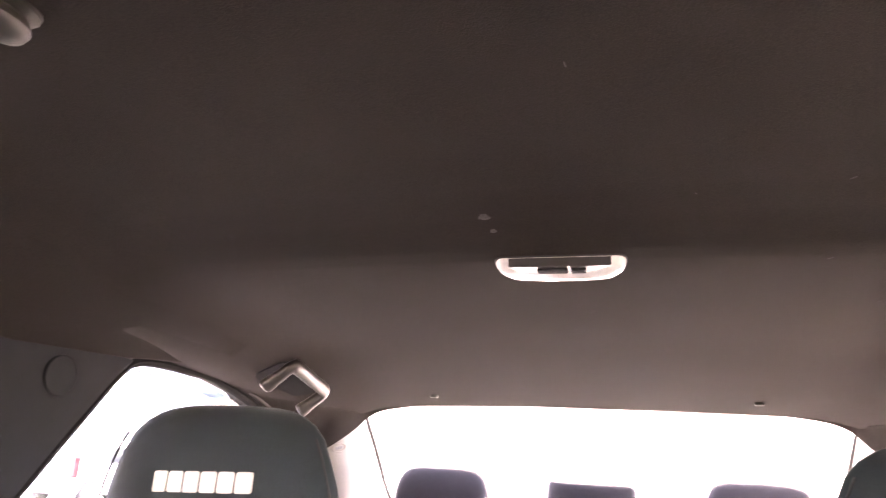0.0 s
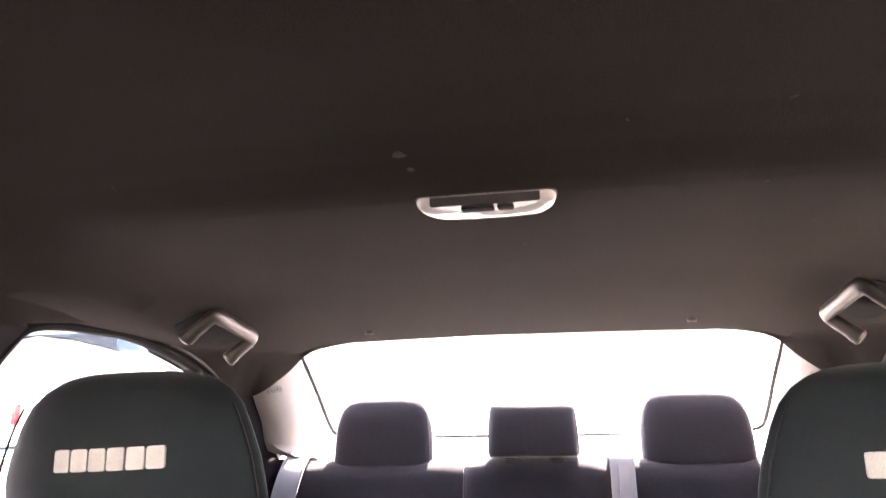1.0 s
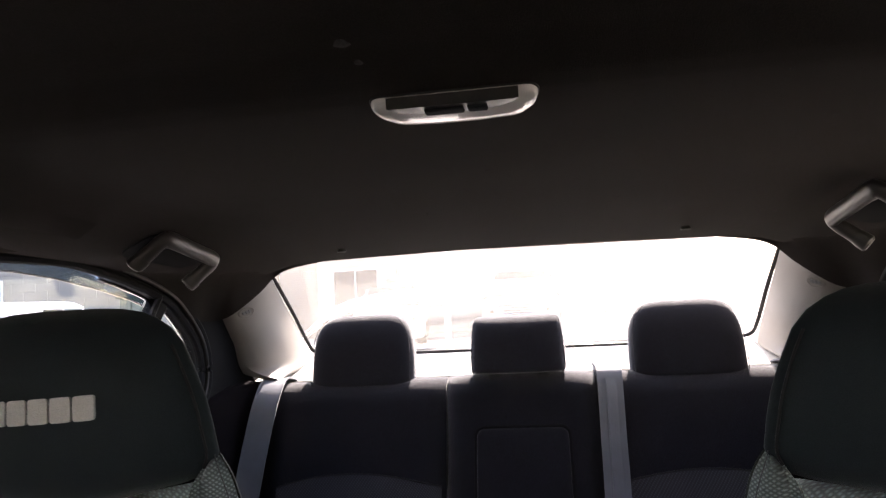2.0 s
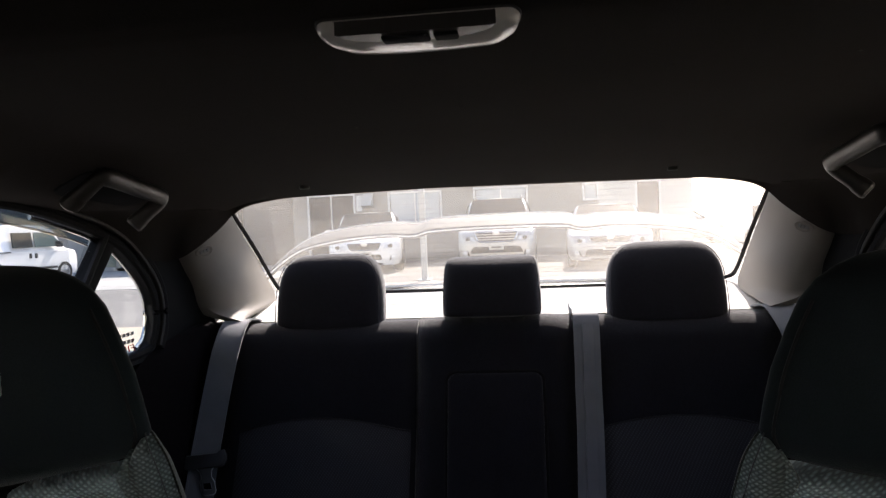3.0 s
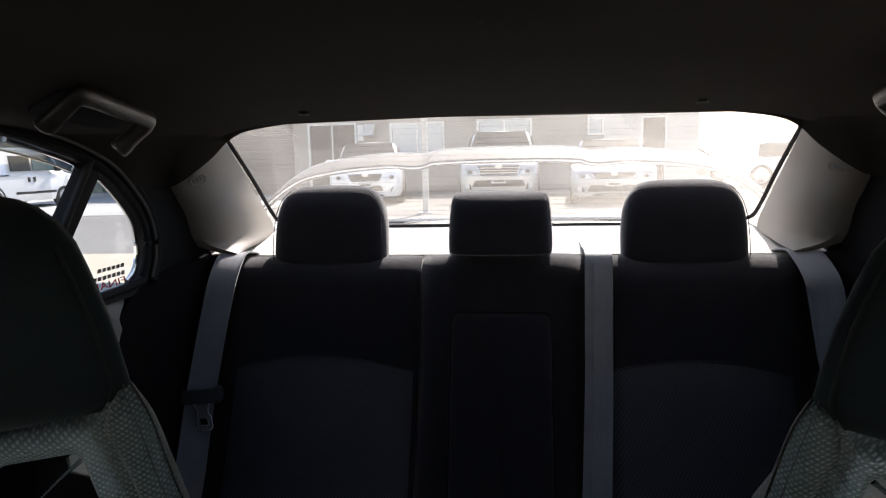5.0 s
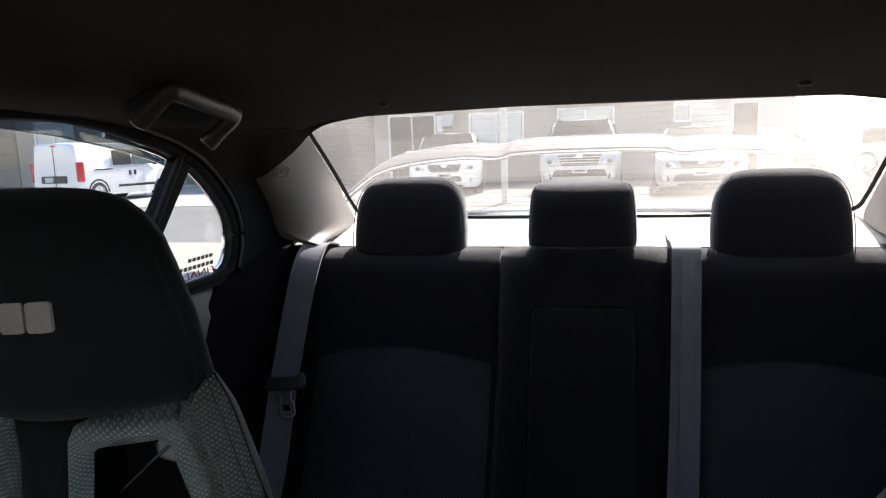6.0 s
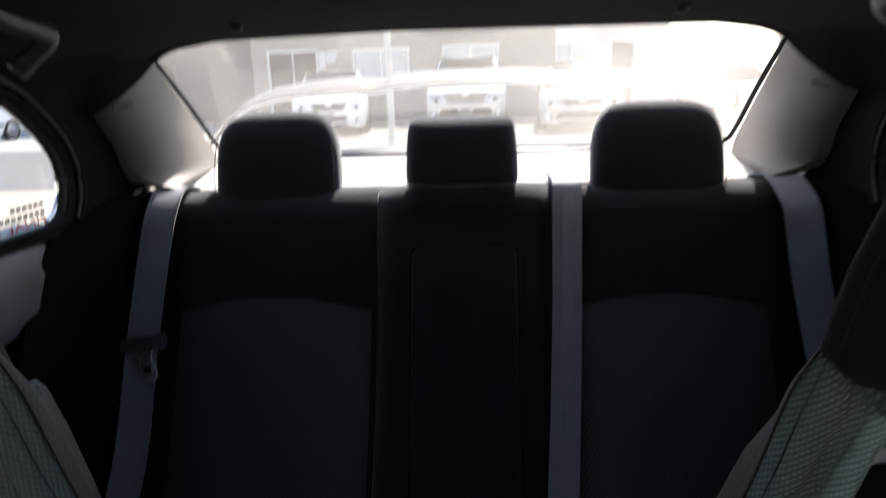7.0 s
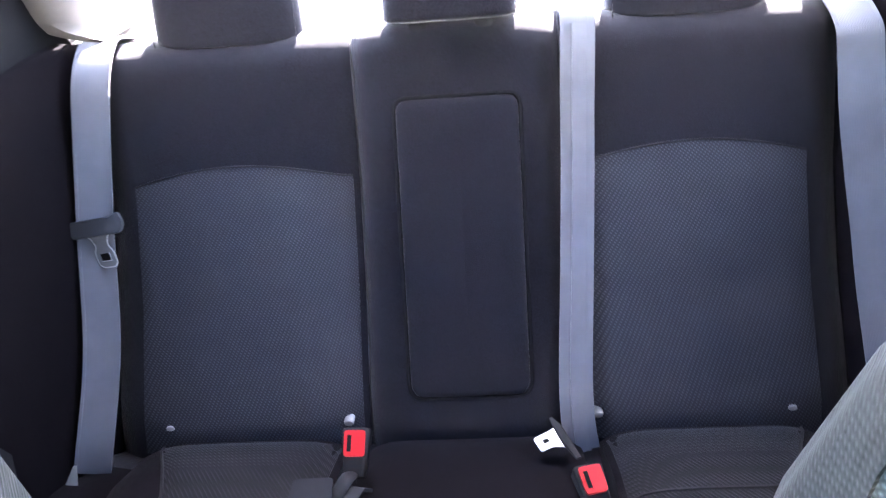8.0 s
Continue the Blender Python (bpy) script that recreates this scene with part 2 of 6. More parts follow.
WINDOW_DARK = shader("window_glass_dark", (0.04, 0.045, 0.05), 0.2, stain=0.2, stain_size=1.0, spec=0.2)
POST_PAINT = shader("post_paint", (0.52, 0.51, 0.49), 0.5, grain=0.05, stain=0.1)
GREEN_STEEL = shader("olive_bin_paint", (0.13, 0.15, 0.12), 0.6, grain=0.1, grain_size=12, stain=0.25, stain_size=1.2)
ROCK = shader("pale_boulder", (0.33, 0.31, 0.28), 0.95, grain=0.2, grain_size=12, stain=0.25, stain_size=2)
TYRE = shader("tyre_rubber", (0.022, 0.022, 0.022), 0.8, grain=0.2, grain_size=60)
RIM = shader("alloy_rim", (0.55, 0.55, 0.56), 0.35, 0.8, stain=0.1)
AUTO_GLASS = shader("auto_glass", (0.030, 0.034, 0.036), 0.3, spec=0.10, stain=0.1, stain_size=2)
VAN_GLASS = shader("van_glass", (0.08, 0.115, 0.115), 0.15, spec=0.25, stain=0.1, stain_size=2)
HEADLIGHT = shader("headlight_lens", (0.7, 0.71, 0.72), 0.1, coat=1.0, stain=0.1, stain_size=20)
TAILLIGHT = shader("taillight_lens", (0.5, 0.015, 0.012), 0.15, coat=0.8)
GRILLE = shader("grille_black", (0.02, 0.02, 0.02), 0.4)
PLATE = shader("plate_plain", (0.5, 0.5, 0.47), 0.4, stain=0.1, stain_size=30)
PAINT_SILVER = shader("silver_car_paint", (0.46, 0.46, 0.45), 0.28, 0.3, coat=0.8, stain=0.04)
PAINT_GREY = shader("grey_car_paint", (0.36, 0.37, 0.39), 0.28, 0.3, coat=0.8, stain=0.04)


# ---- building helpers ----
def thing(name, at, label, category, group="", kind=""):
    ob = new(name)
    ob.location = at
    ob.empty_display_size = 0.05
    return tagged(ob, label, category, group, kind)


def origin(ob):
    v = Vector((0, 0, 0))
    while ob:
        v, ob = v + ob.location, ob.parent
    return v


def part(name, bm, material, parent=None, label="", smooth=True, at=None):
    """Links a bmesh, given in world metres, as one mesh object, under its parent if it has one."""
    me = bpy.data.meshes.new(name)
    bmesh.ops.recalc_face_normals(bm, faces=bm.faces)
    base = origin(parent) if parent else Vector(at or (0, 0, 0))
    bm.transform(Matrix.Translation(-base))
    bm.to_mesh(me)
    bm.free()
    if smooth:
        me.shade_smooth()
        me.set_sharp_from_angle(angle=radians(38))
    me.materials.append(material)
    ob = new(name, me)
    if parent:
        ob.parent = parent
    else:
        ob.location = base
    if label:
        ob["label"] = label
    return ob


def single(name, bm, material, label, category, at=(0, 0, 0), group="", kind="", smooth=True):
    return tagged(part(name, bm, material, None, "", smooth, at), label, category, group, kind)


def loft(rings, closed=True, caps=True, bm=None):
    """A skin through rings of equal length."""
    bm = bm or bmesh.new()
    vs = [[bm.verts.new(p) for p in r] for r in rings]
    n = len(rings[0])
    for a, b in zip(vs, vs[1:]):
        for i in range(n if closed else n - 1):
            j = (i + 1) % n
            bm.faces.new((a[i], a[j], b[j], b[i]))
    if caps and closed:
        bm.faces.new(vs[0][::-1])
        bm.faces.new(vs[-1])
    return bm


def plate(points, across, bm=None):
    """A slab: a flat outline pushed along the vector across."""
    across = Vector(across)
    return loft([[Vector(p) for p in points], [Vector(p) + across for p in points]], bm=bm)


def block(x0, x1, y0, y1, z0, z1, round_by=0.0, steps=2, bm=None):
    keep, bm = bm, bmesh.new()
    bmesh.ops.create_cube(bm, size=1)
    for v in bm.verts:
        v.co = Vector(((x0 + x1) / 2 + v.co.x * (x1 - x0), (y0 + y1) / 2 + v.co.y * (y1 - y0), (z0 + z1) / 2 + v.co.z * (z1 - z0)))
    if round_by:
        bmesh.ops.bevel(bm, geom=list(bm.edges), offset=round_by, segments=steps, affect="EDGES", profile=0.5)
    if keep is None:
        return bm
    me = bpy.data.meshes.new("scrap")
    bm.to_mesh(me)
    bm.free()
    keep.from_mesh(me)
    bpy.data.meshes.remove(me)
    return keep


def oval(cx, cy, z, hx, hy, power=3.0, count=32):
    """A level ring, between an ellipse (2) and a box."""
    out = []
    for i in range(count):
        a = 2 * math.pi * i / count
        c, s = math.cos(a), math.sin(a)
        out.append(Vector((cx + hx * math.copysign(abs(c) ** (2 / power), c), cy + hy * math.copysign(abs(s) ** (2 / power), s), z)))
    return out


def smooth_path(points, steps=6):
    """A round line through the points."""
    p = [Vector(q) for q in points]
    p = [2 * p[0] - p[1]] + p + [2 * p[-1] - p[-2]]
    out = []
    for a, b, c, d in zip(p, p[1:], p[2:], p[3:]):
        for k in range(steps):
            t = k / steps
            out.append(0.5 * (2 * b + (c - a) * t + (2 * a - 5 * b + 4 * c - d) * t * t + (3 * b - a - 3 * c + d) * t ** 3))
    return out + [p[-2]]


def tube(path, radius, sides=8, flat=1.0, up=(0, 0, 1), bm=None):
    """A rod along a path; radius is a number or one a point; flat squeezes it along up."""
    path = [Vector(p) for p in path]
    rings = []
    for i, p in enumerate(path):
        d = (path[min(i + 1, len(path) - 1)] - path[max(i - 1, 0)]).normalized()
        side = d.cross(Vector(up))
        side = side.normalized() if side.length > 1e-4 else d.orthogonal().normalized()
        top = side.cross(d)
        r = radius[i] if isinstance(radius, (list, tuple)) else radius
        rings.append([p + side * (r * math.cos(a)) + top * (r * flat * math.sin(a)) for a in (2 * math.pi * k / sides for k in range(sides))])
    return loft(rings, bm=bm)


def ribbon(path, width, wide, thick=0.0014, bm=None):
    """A strap along a path: wide is the direction across it."""
    path = [Vector(p) for p in path]
    rings = []
    for i, p in enumerate(path):
        d = (path[min(i + 1, len(path) - 1)] - path[max(i - 1, 0)]).normalized()
        w = Vector(wide)
        w = (w - d * w.dot(d)).normalized()
        n = w.cross(d)
        h = width / 2
        rings.append([p + w * h + n * thick, p + w * h * 0.5 + n * thick * 1.5, p - w * h * 0.5 + n * thick * 1.5, p - w * h + n * thick,
                      p - w * h - n * thick, p + w * h - n * thick])
    return loft(rings, bm=bm)


def mix(a, b, t):
    return a + (b - a) * t


def along(x, xs, ys):
    return float(np.interp(x, xs, ys))


def rounded_outline(points, radius, steps=5):
    """A closed outline with its corners rounded."""
    out, n = [], len(points)
    for i in range(n):
        a, b, c = (Vector(points[(i + k) % n]) for k in (-1, 0, 1))
        r = min(radius, (a - b).length * 0.45, (c - b).length * 0.45)
        p, q = b + (a - b).normalized() * r, b + (c - b).normalized() * r
        for k in range(steps + 1):
            t = k / steps
            out.append((1 - t) ** 2 * p + 2 * t * (1 - t) * b + t * t * q)
    return out

# ---- the cabin's shell ----
# Lengthwise shape of the roof lining: y and height on the centre line.
ROOF_Y = (-0.40, -0.34, -0.15, 0.10, 0.34, 0.46, 0.53, 0.575, 0.60, 0.622, 0.645, 0.67, 0.80, 1.00, 1.20, 1.30, 1.36, 1.385)
ROOF_Z = (1.170, 1.205, 1.246, 1.269, 1.280, 1.279, 1.2745, 1.2670, 1.2600, 1.2540, 1.2505, 1.2492, 1.247, 1.237, 1.216, 1.201, 1.191, 1.186)


def roof_z(x, y):
    z = along(y, ROOF_Y, ROOF_Z)
    u = min(abs(x) / 0.60, 1.0)
    if 0.2 < y < 0.68:
        e = min(max((u - 0.40) / 0.50, 0.0), 1.0)
        z = mix(z, along(y, (0.2, 0.68), (1.2735, 1.2492)), 0.85 * e * e * (3 - 2 * e))
    c = min(max((u - 0.68) / 0.27, 0.0), 1.0)
    return z - 0.010 * u * u - along(y, (1.10, 1.385), (0.052, 0.030)) * c * c * (3 - 2 * c)


def build_headliner():
    """The lining of the roof, with a rounded rear edge over the back window, thick up to the roof skin."""
    cols = 41
    ys = smooth_path([(y, 0, 0) for y in ROOF_Y], 5)
    rings = []
    xs = [-0.60 + 1.2 * i / (cols - 1) for i in range(cols)]

    def pull(x):
        # the rear edge runs further back towards the sides and curls down at the pillars
        u = abs(x) / 0.60
        return 0.055 * u ** 2
    for v in ys:
        low = []
        for x in xs:
            f = max(0.0, (v.x - 0.9) / 0.485)
            low.append(Vector((x, v.x + pull(x) * f, roof_z(x, v.x))))
        top = [Vector((p.x, p.y + 0.012, p.z + 0.035)) for p in low[::-1]]
        rings.append(low + top)
    single("ceiling", loft(rings), HEADLINER, "dark felt roof lining with a soft cross ridge", "headliner", kind="structure")


build_headliner()

single("roof", loft([[Vector((x, y, roof_z(x, min(y, 1.38)) + dz)) for x, dz in
                      ((-0.66, 0.045), (-0.5, 0.06), (-0.25, 0.07), (0, 0.072), (0.25, 0.07), (0.5, 0.06), (0.66, 0.045),
                       (0.66, 0.055), (0.5, 0.075), (0, 0.085), (-0.5, 0.075), (-0.66, 0.055))] for y in (-0.40, -0.2, 0.1, 0.5, 0.9, 1.2, 1.40, 1.455)]),
       PAINT, "white painted outer roof skin of the car", "roof", kind="structure")

single("floor", block(-0.70, 0.70, -1.2, 2.1, 0.17, 0.21), CARPET, "dark carpeted car floor", "floor", kind="structure")
single("wall_front", plate([(-0.68, -1.15, 0.2), (0.68, -1.15, 0.2), (0.68, -1.12, 0.93), (-0.68, -1.12, 0.93)], (0, -0.05, 0)), BLACK_PLASTIC,
       "black bulkhead under the windscreen", "bulkhead", kind="structure")
single("dashboard", loft([[Vector((x, y, z)) for y, z in ((-1.12, 0.93), (-0.95, 0.96), (-0.72, 0.95), (-0.64, 0.90), (-0.66, 0.70), (-0.80, 0.55), (-1.12, 0.5))]
                          for x in (-0.66, -0.4, 0, 0.4, 0.66)]), BLACK_PLASTIC, "black moulded dashboard", "dashboard", kind="structure")
single("wall_back", plate([(-0.66, 1.72, 0.25), (0.66, 1.72, 0.25), (0.66, 1.80, 0.93), (-0.66, 1.80, 0.93)], (0, 0.04, 0)), BLACK_PLASTIC,
       "black panel behind the rear seat", "panel", kind="structure")

# Outline of the rear side opening, y and z, from the front foot round to the back.
SIDE_OPEN = [(0.600, 0.925), (0.653, 0.993), (0.731, 1.092), (0.770, 1.140), (0.800, 1.166), (0.850, 1.175), (0.930, 1.176), (1.000, 1.174),
             (1.080, 1.162), (1.150, 1.146), (1.207, 1.130), (1.265, 1.104), (1.317, 1.061), (1.342, 1.030), (1.352, 1.000), (1.350, 0.965),
             (1.336, 0.938), (1.312, 0.924), (1.15, 0.921), (0.95, 0.921), (0.75, 0.922)]
FRONT_OPEN = [(-0.95, 0.93), (-0.70, 1.06), (-0.50, 1.14), (-0.38, 1.170), (-0.1, 1.182), (0.2, 1.184), (0.42, 1.178), (0.452, 1.160), (0.455, 1.05),
              (0.455, 0.94), (0.43, 0.925), (0.1, 0.922), (-0.4, 0.922)]


def wall_with_opening(name, s, inner, box, x_in, x_out, material, label):
    """A side panel with an opening right through it. s: -1 or 1."""
    y0, y1, z0, z1 = box
    cy, cz = sum(p[0] for p in inner) / len(inner), sum(p[1] for p in inner) / len(inner)
    bm = bmesh.new()
    outer = []
    for y, z in inner:
        dy, dz = y - cy, z - cz
        k = min([((y1 if dy > 0 else y0) - cy) / dy if abs(dy) > 1e-6 else 1e9, ((z1 if dz > 0 else z0) - cz) / dz if abs(dz) > 1e-6 else 1e9])
        outer.append((cy + dy * k, cz + dz * k))
    for cy_, cz_ in ((y0, z0), (y0, z1), (y1, z0), (y1, z1)):
        i = min(range(len(outer)), key=lambda i: abs(outer[i][0] - cy_) + abs(outer[i][1] - cz_))
        outer[i] = (cy_, cz_)

    def ring(pts, x):
        return [bm.verts.new((s * x, y, z)) for y, z in pts]
    a, b, c, d = ring(outer, x_in), ring(inner, x_in), ring(inner, x_out), ring(outer, x_out)
    n = len(inner)
    for p, q in ((a, b), (b, c), (c, d), (d, a)):
        for i in range(n):
            j = (i + 1) % n
            bm.faces.new((p[i], p[j], q[j], q[i]))
    return single(name, bm, material, label, "wall", kind="structure", smooth=False)


for s, side in ((-1, "left"), (1, "right")):
    wall_with_opening("wall_" + side, s, SIDE_OPEN, (0.50, 1.76, 0.906, 1.21), 0.600, 0.622, BLACK_PLASTIC, "black inner frame round the rear door opening")
    wall_with_opening("wall_" + side + "_front", s, FRONT_OPEN, (-1.15, 0.499, 0.86, 1.21), 0.600, 0.655, BLACK_PLASTIC, "black inner frame round the front door opening")
    # door trims below the windows
    lower = [[Vector((s * max(x, x + (y - 1.0) * 0.24), y, z)) for x, z in ((0.655, 0.20), (0.575, 0.22), (0.560, 0.50), (0.585, 0.62), (0.580, 0.74), (0.606, 0.80), (0.655, 0.80))]
             for y in (0.49, 0.8, 1.05, 1.15, 1.21)]
    door = thing("door_1" if s < 0 else "door_2", (s * 0.6, 0.9, 0.2), "rear car door trim in black with a grey upper rail, shut", "door", kind="structure")
    part("lower_trim", loft(lower), BLACK_PLASTIC, door, "black moulded lower trim")
    rail = [[Vector((s * max(x, x + (y - 1.10) * 0.15), y, z)) for x, z in ((0.66, 0.785), (0.600, 0.785), (0.578, 0.815), (0.574, 0.86), (0.580, 0.895), (0.594, 0.914), (0.612, 0.919), (0.66, 0.919))]
            for y in (0.52, 0.7, 0.9, 1.1, 1.17, 1.22, 1.27, 1.32, 1.35)]
    part("upper_rail", loft(rail), RAIL_PLASTIC, door, "grey plastic sill rail under the window")
    bar = [(1.226, 1.130), (1.245, 1.112), (1.084, 0.925), (1.055, 0.925)]
    part("division_bar", plate(rounded_outline([(s * 0.598, y, z) for y, z in bar], 0.012, 3), (s * 0.024, 0, 0)), RUBBER_AND_SHADE, door, "black upright bar between the panes")
    part("bar_lip", tube([(s * 0.597, y, z) for y, z in ((1.219, 1.128), (1.142, 1.03), (1.064, 0.932))], 0.006, 6), BLACK_PLASTIC, door)
    # trims round the opening, from the pane outwards: bright strip, black seal, grey lip
    def round_opening(first, last, out, x):
        pts = [Vector((y, z, 0)) for y, z in SIDE_OPEN]
        mid = sum(pts, Vector()) / len(pts)
        way = []
        for k in range(first, last):
            d = (pts[k + 1] - pts[k - 1]).normalized()
            nrm = Vector((-d.y, d.x, 0))
            if nrm.dot(pts[k] - mid) < 0:
                nrm = -nrm
            q = pts[k] + nrm * out
            way.append((s * x, q.x, q.y))
        return smooth_path(way, 4)
    part("bright_strip", tube(round_opening(8, 18, -0.006, 0.616), 0.0032, 6), CHROME, door, "thin bright strip along the window edge")
    part("door_seal", tube(round_opening(1, 19, 0.001, 0.599), 0.0075, 8), RUBBER_AND_SHADE, door, "black rubber door seal")
    part("frame_lip", tube(round_opening(3, 17, 0.0135, 0.592), 0.0046, 8, 0.8), LIP_PLASTIC, door, "grey edge trim along the door opening")
    part("outer_seal", tube(round_opening(3, 17, 0.024, 0.594), 0.0065, 8), RUBBER_AND_SHADE, door, "second black rubber bead")
    for nm, pts in (("rear_door_glass", [p for p in SIDE_OPEN if p[0] < 1.20] + []), ("quarter_glass", [(1.06, 0.922), (1.20, 1.128)] + SIDE_OPEN[10:18])):
        g = part(nm, plate([(s * 0.612, y, z) for y, z in pts], (s * 0.002, 0, 0)), SIDE_GLASS, door, smooth=False)
        g.visible_shadow = False
    # unseen panes, with a tint added to dim light from the front doors
    g = single("front_door_glass", plate([(s * 0.628, y, z) for y, z in FRONT_OPEN], (s * 0.003, 0, 0)), TINTED_GLASS, "unseen front door window pane, tint added to cut incoming light", "window", kind="structure", smooth=False)
    g.visible_shadow = False
    low_front = [[Vector((s * x, y, z)) for x, z in ((0.66, 0.20), (0.60, 0.22), (0.575, 0.55), (0.60, 0.75), (0.585, 0.88), (0.60, 0.921), (0.66, 0.921))] for y in (-1.12, -0.4, 0.1, 0.485)]
    single("front_door_trim", loft(low_front), BLACK_PLASTIC, "black front car door trim, shut", "door", kind="structure")
    # smoked visor along the top of the window
    vis = [(0.78, 1.150), (0.83, 1.180), (0.93, 1.184), (1.0, 1.180), (1.08, 1.166), (1.15, 1.150), (1.230, 1.122)]
    low_edge = [(1.225, 1.113), (1.187, 1.124), (1.117, 1.139), (1.018, 1.155), (0.937, 1.163), (0.86, 1.165), (0.80, 1.152)]
    v = part("window_visor", plate([(s * 0.634, y, z) for y, z in vis + low_edge], (s * 0.003, 0, 0)), SMOKED, door, "smoked plastic rain visor over the window", smooth=False)
    v.visible_shadow = False
    part("visor_edge", tube([(s * 0.634, y, z) for y, z in low_edge], 0.0016, 6), CHROME, v)

    # centre pillar with belt anchor cover
    pil = thing("b_pillar_trim", (s * 0.58, 0.6, 0.9), "dark grey plastic centre pillar trim with a round cover", "pillar", group="centre pillars", kind="structure")
    rows = []
    for z, y0, y1 in ((0.86, 0.46, 0.585), (0.925, 0.462, 0.606), (0.993, 0.468, 0.655), (1.05, 0.473, 0.698), (1.10, 0.478, 0.738), (1.140, 0.480, 0.771), (1.168, 0.480, 0.800)):
        rows.append([Vector((s * x, y, z)) for x, y in ((0.604, y0), (0.592, y0 + 0.006), (0.580, mix(y0, y1, 0.25)), (0.576, mix(y0, y1, 0.6)), (0.582, y1 - 0.018), (0.598, y1 - 0.002), (0.604, y1))])
    part("pillar_panel", loft(rows), PILLAR_PLASTIC, pil)
    knob = [[Vector((s * (0.575 - h), 0.655 + 0.72 * r * math.cos(a), 1.128 + 0.72 * r * math.sin(a))) for a in (2 * math.pi * k / 24 for k in range(24))]
            for h, r in ((-0.004, 0.034), (0.0012, 0.033), (0.0020, 0.031), (0.0014, 0.028), (0.0018, 0.015), (0.002, 0.004))]
    part("anchor_cover", loft(knob), PILLAR_PLASTIC, pil, "round raised anchor cover")

    edge = [[Vector((s * x, y, z + dz)) for x, z in ((0.47, roof_z(0.47, y) + 0.002 - dz), (0.51, roof_z(0.51, y) - 0.004 - dz), (0.546, 1.186), (0.564, 1.167), (0.575, 1.158), (0.588, 1.158), (0.600, 1.20))] for y, dz in ((0.30, 0.012), (0.46, 0.002), (0.58, -0.003), (0.68, 0.004), (0.76, 0.010), (0.82, 0.018), (0.90, 0.026))]
    single("lining_edge", loft(edge), HEADLINER, "dark felt lining edge above the centre pillar", "trim", kind="structure")

    # rear pillar trim: a curved grey panel from the side opening to the back window
    edge_front = smooth_path([(s * 0.556, 1.376, 1.125), (s * 0.565, 1.408, 1.080), (s * 0.566, 1.448, 1.030), (s * 0.563, 1.470, 0.985), (s * 0.548, 1.486, 0.964), (s * 0.504, 1.498, 0.947)], 5)
    edge_back = smooth_path([(s * 0.494, 1.440, 1.176), (s * 0.500, 1.515, 1.122), (s * 0.509, 1.605, 1.066), (s * 0.517, 1.685, 1.014), (s * 0.521, 1.735, 0.976), (s * 0.515, 1.715, 0.956)], 5)

    def pillar_point(v, t, lift=0.0):
        """v runs down the panel, t from the side opening to the window."""
        k = min(int(v * (len(edge_front) - 1)), len(edge_front) - 2)
        f = v * (len(edge_front) - 1) - k
        q = edge_front[k].lerp(edge_front[k + 1], f).lerp(edge_back[k].lerp(edge_back[k + 1], f), t)
        swell = (0.016 + 0.016 * min(1.0, max(0.0, v - 0.22) / 0.25)) * (1 - 0.95 * v ** 8)
        q.x -= s * (swell * math.sin(math.pi * t ** 0.65) ** 0.9 + lift)
        return q
    rows = []
    for i in range(26):
        row = [pillar_point(i / 25, k / 14) for k in range(15)]
        rows.append(row + [Vector((q.x + s * 0.03, q.y, q.z)) for q in row[::-1]])
    cpil = thing("rear_pillar_trim", (s * 0.56, 1.55, 0.95), "light grey plastic rear pillar panel with a moulded oval badge", "pillar", group="rear pillars", kind="structure")
    part("panel", loft(rows), GREY_PLASTIC, cpil)

    def on_panel(dv, du, lift):
        return pillar_point(0.188 + 0.8 * dv, 0.20 + du, lift)
    ovals = [[on_panel(0.045 * r * math.sin(a), 0.12 * r * math.cos(a), h) for a in (2 * math.pi * k / 22 for k in range(22))] for h, r in ((-0.004, 1.0), (0.0018, 1.0), (0.0022, 0.92), (0.0008, 0.86), (0.0006, 0.1))]
    part("badge", loft(ovals), GREY_PLASTIC, cpil, "raised oval badge")
    for k in range(3):
        a = -0.065 + 0.046 * k
        part("badge_bar", loft([[on_panel(-0.016, a, h), on_panel(-0.016, a + 0.032, h), on_panel(0.014, a + 0.032, h), on_panel(0.014, a, h)] for h in (0.0, 0.0024)]), RAIL_PLASTIC, cpil, smooth=False)
    # felt lining that comes down over the head of the pillar
    upper = smooth_path([(s * 0.556, 1.10, roof_z(0.556, 1.10) + 0.004), (s * 0.550, 1.18, roof_z(0.55, 1.18) + 0.003), (s * 0.540, 1.24, roof_z(0.54, 1.24) + 0.003), (s * 0.534, 1.28, roof_z(0.534, 1.28) + 0.003),
                         (s * 0.526, 1.31, roof_z(0.526, 1.31) + 0.003), (s * 0.515, 1.335, roof_z(0.515, 1.335) + 0.003), (s * 0.503, 1.36, roof_z(0.503, 1.36) + 0.003), (s * 0.49, 1.39, roof_z(0.49, 1.38) + 0.003),
                         (s * 0.482, 1.41, 1.178), (s * 0.470, 1.425, 1.182), (s * 0.440, 1.408, 1.190), (s * 0.395, 1.392, 1.196), (s * 0.330, 1.382, 1.200)], 4)
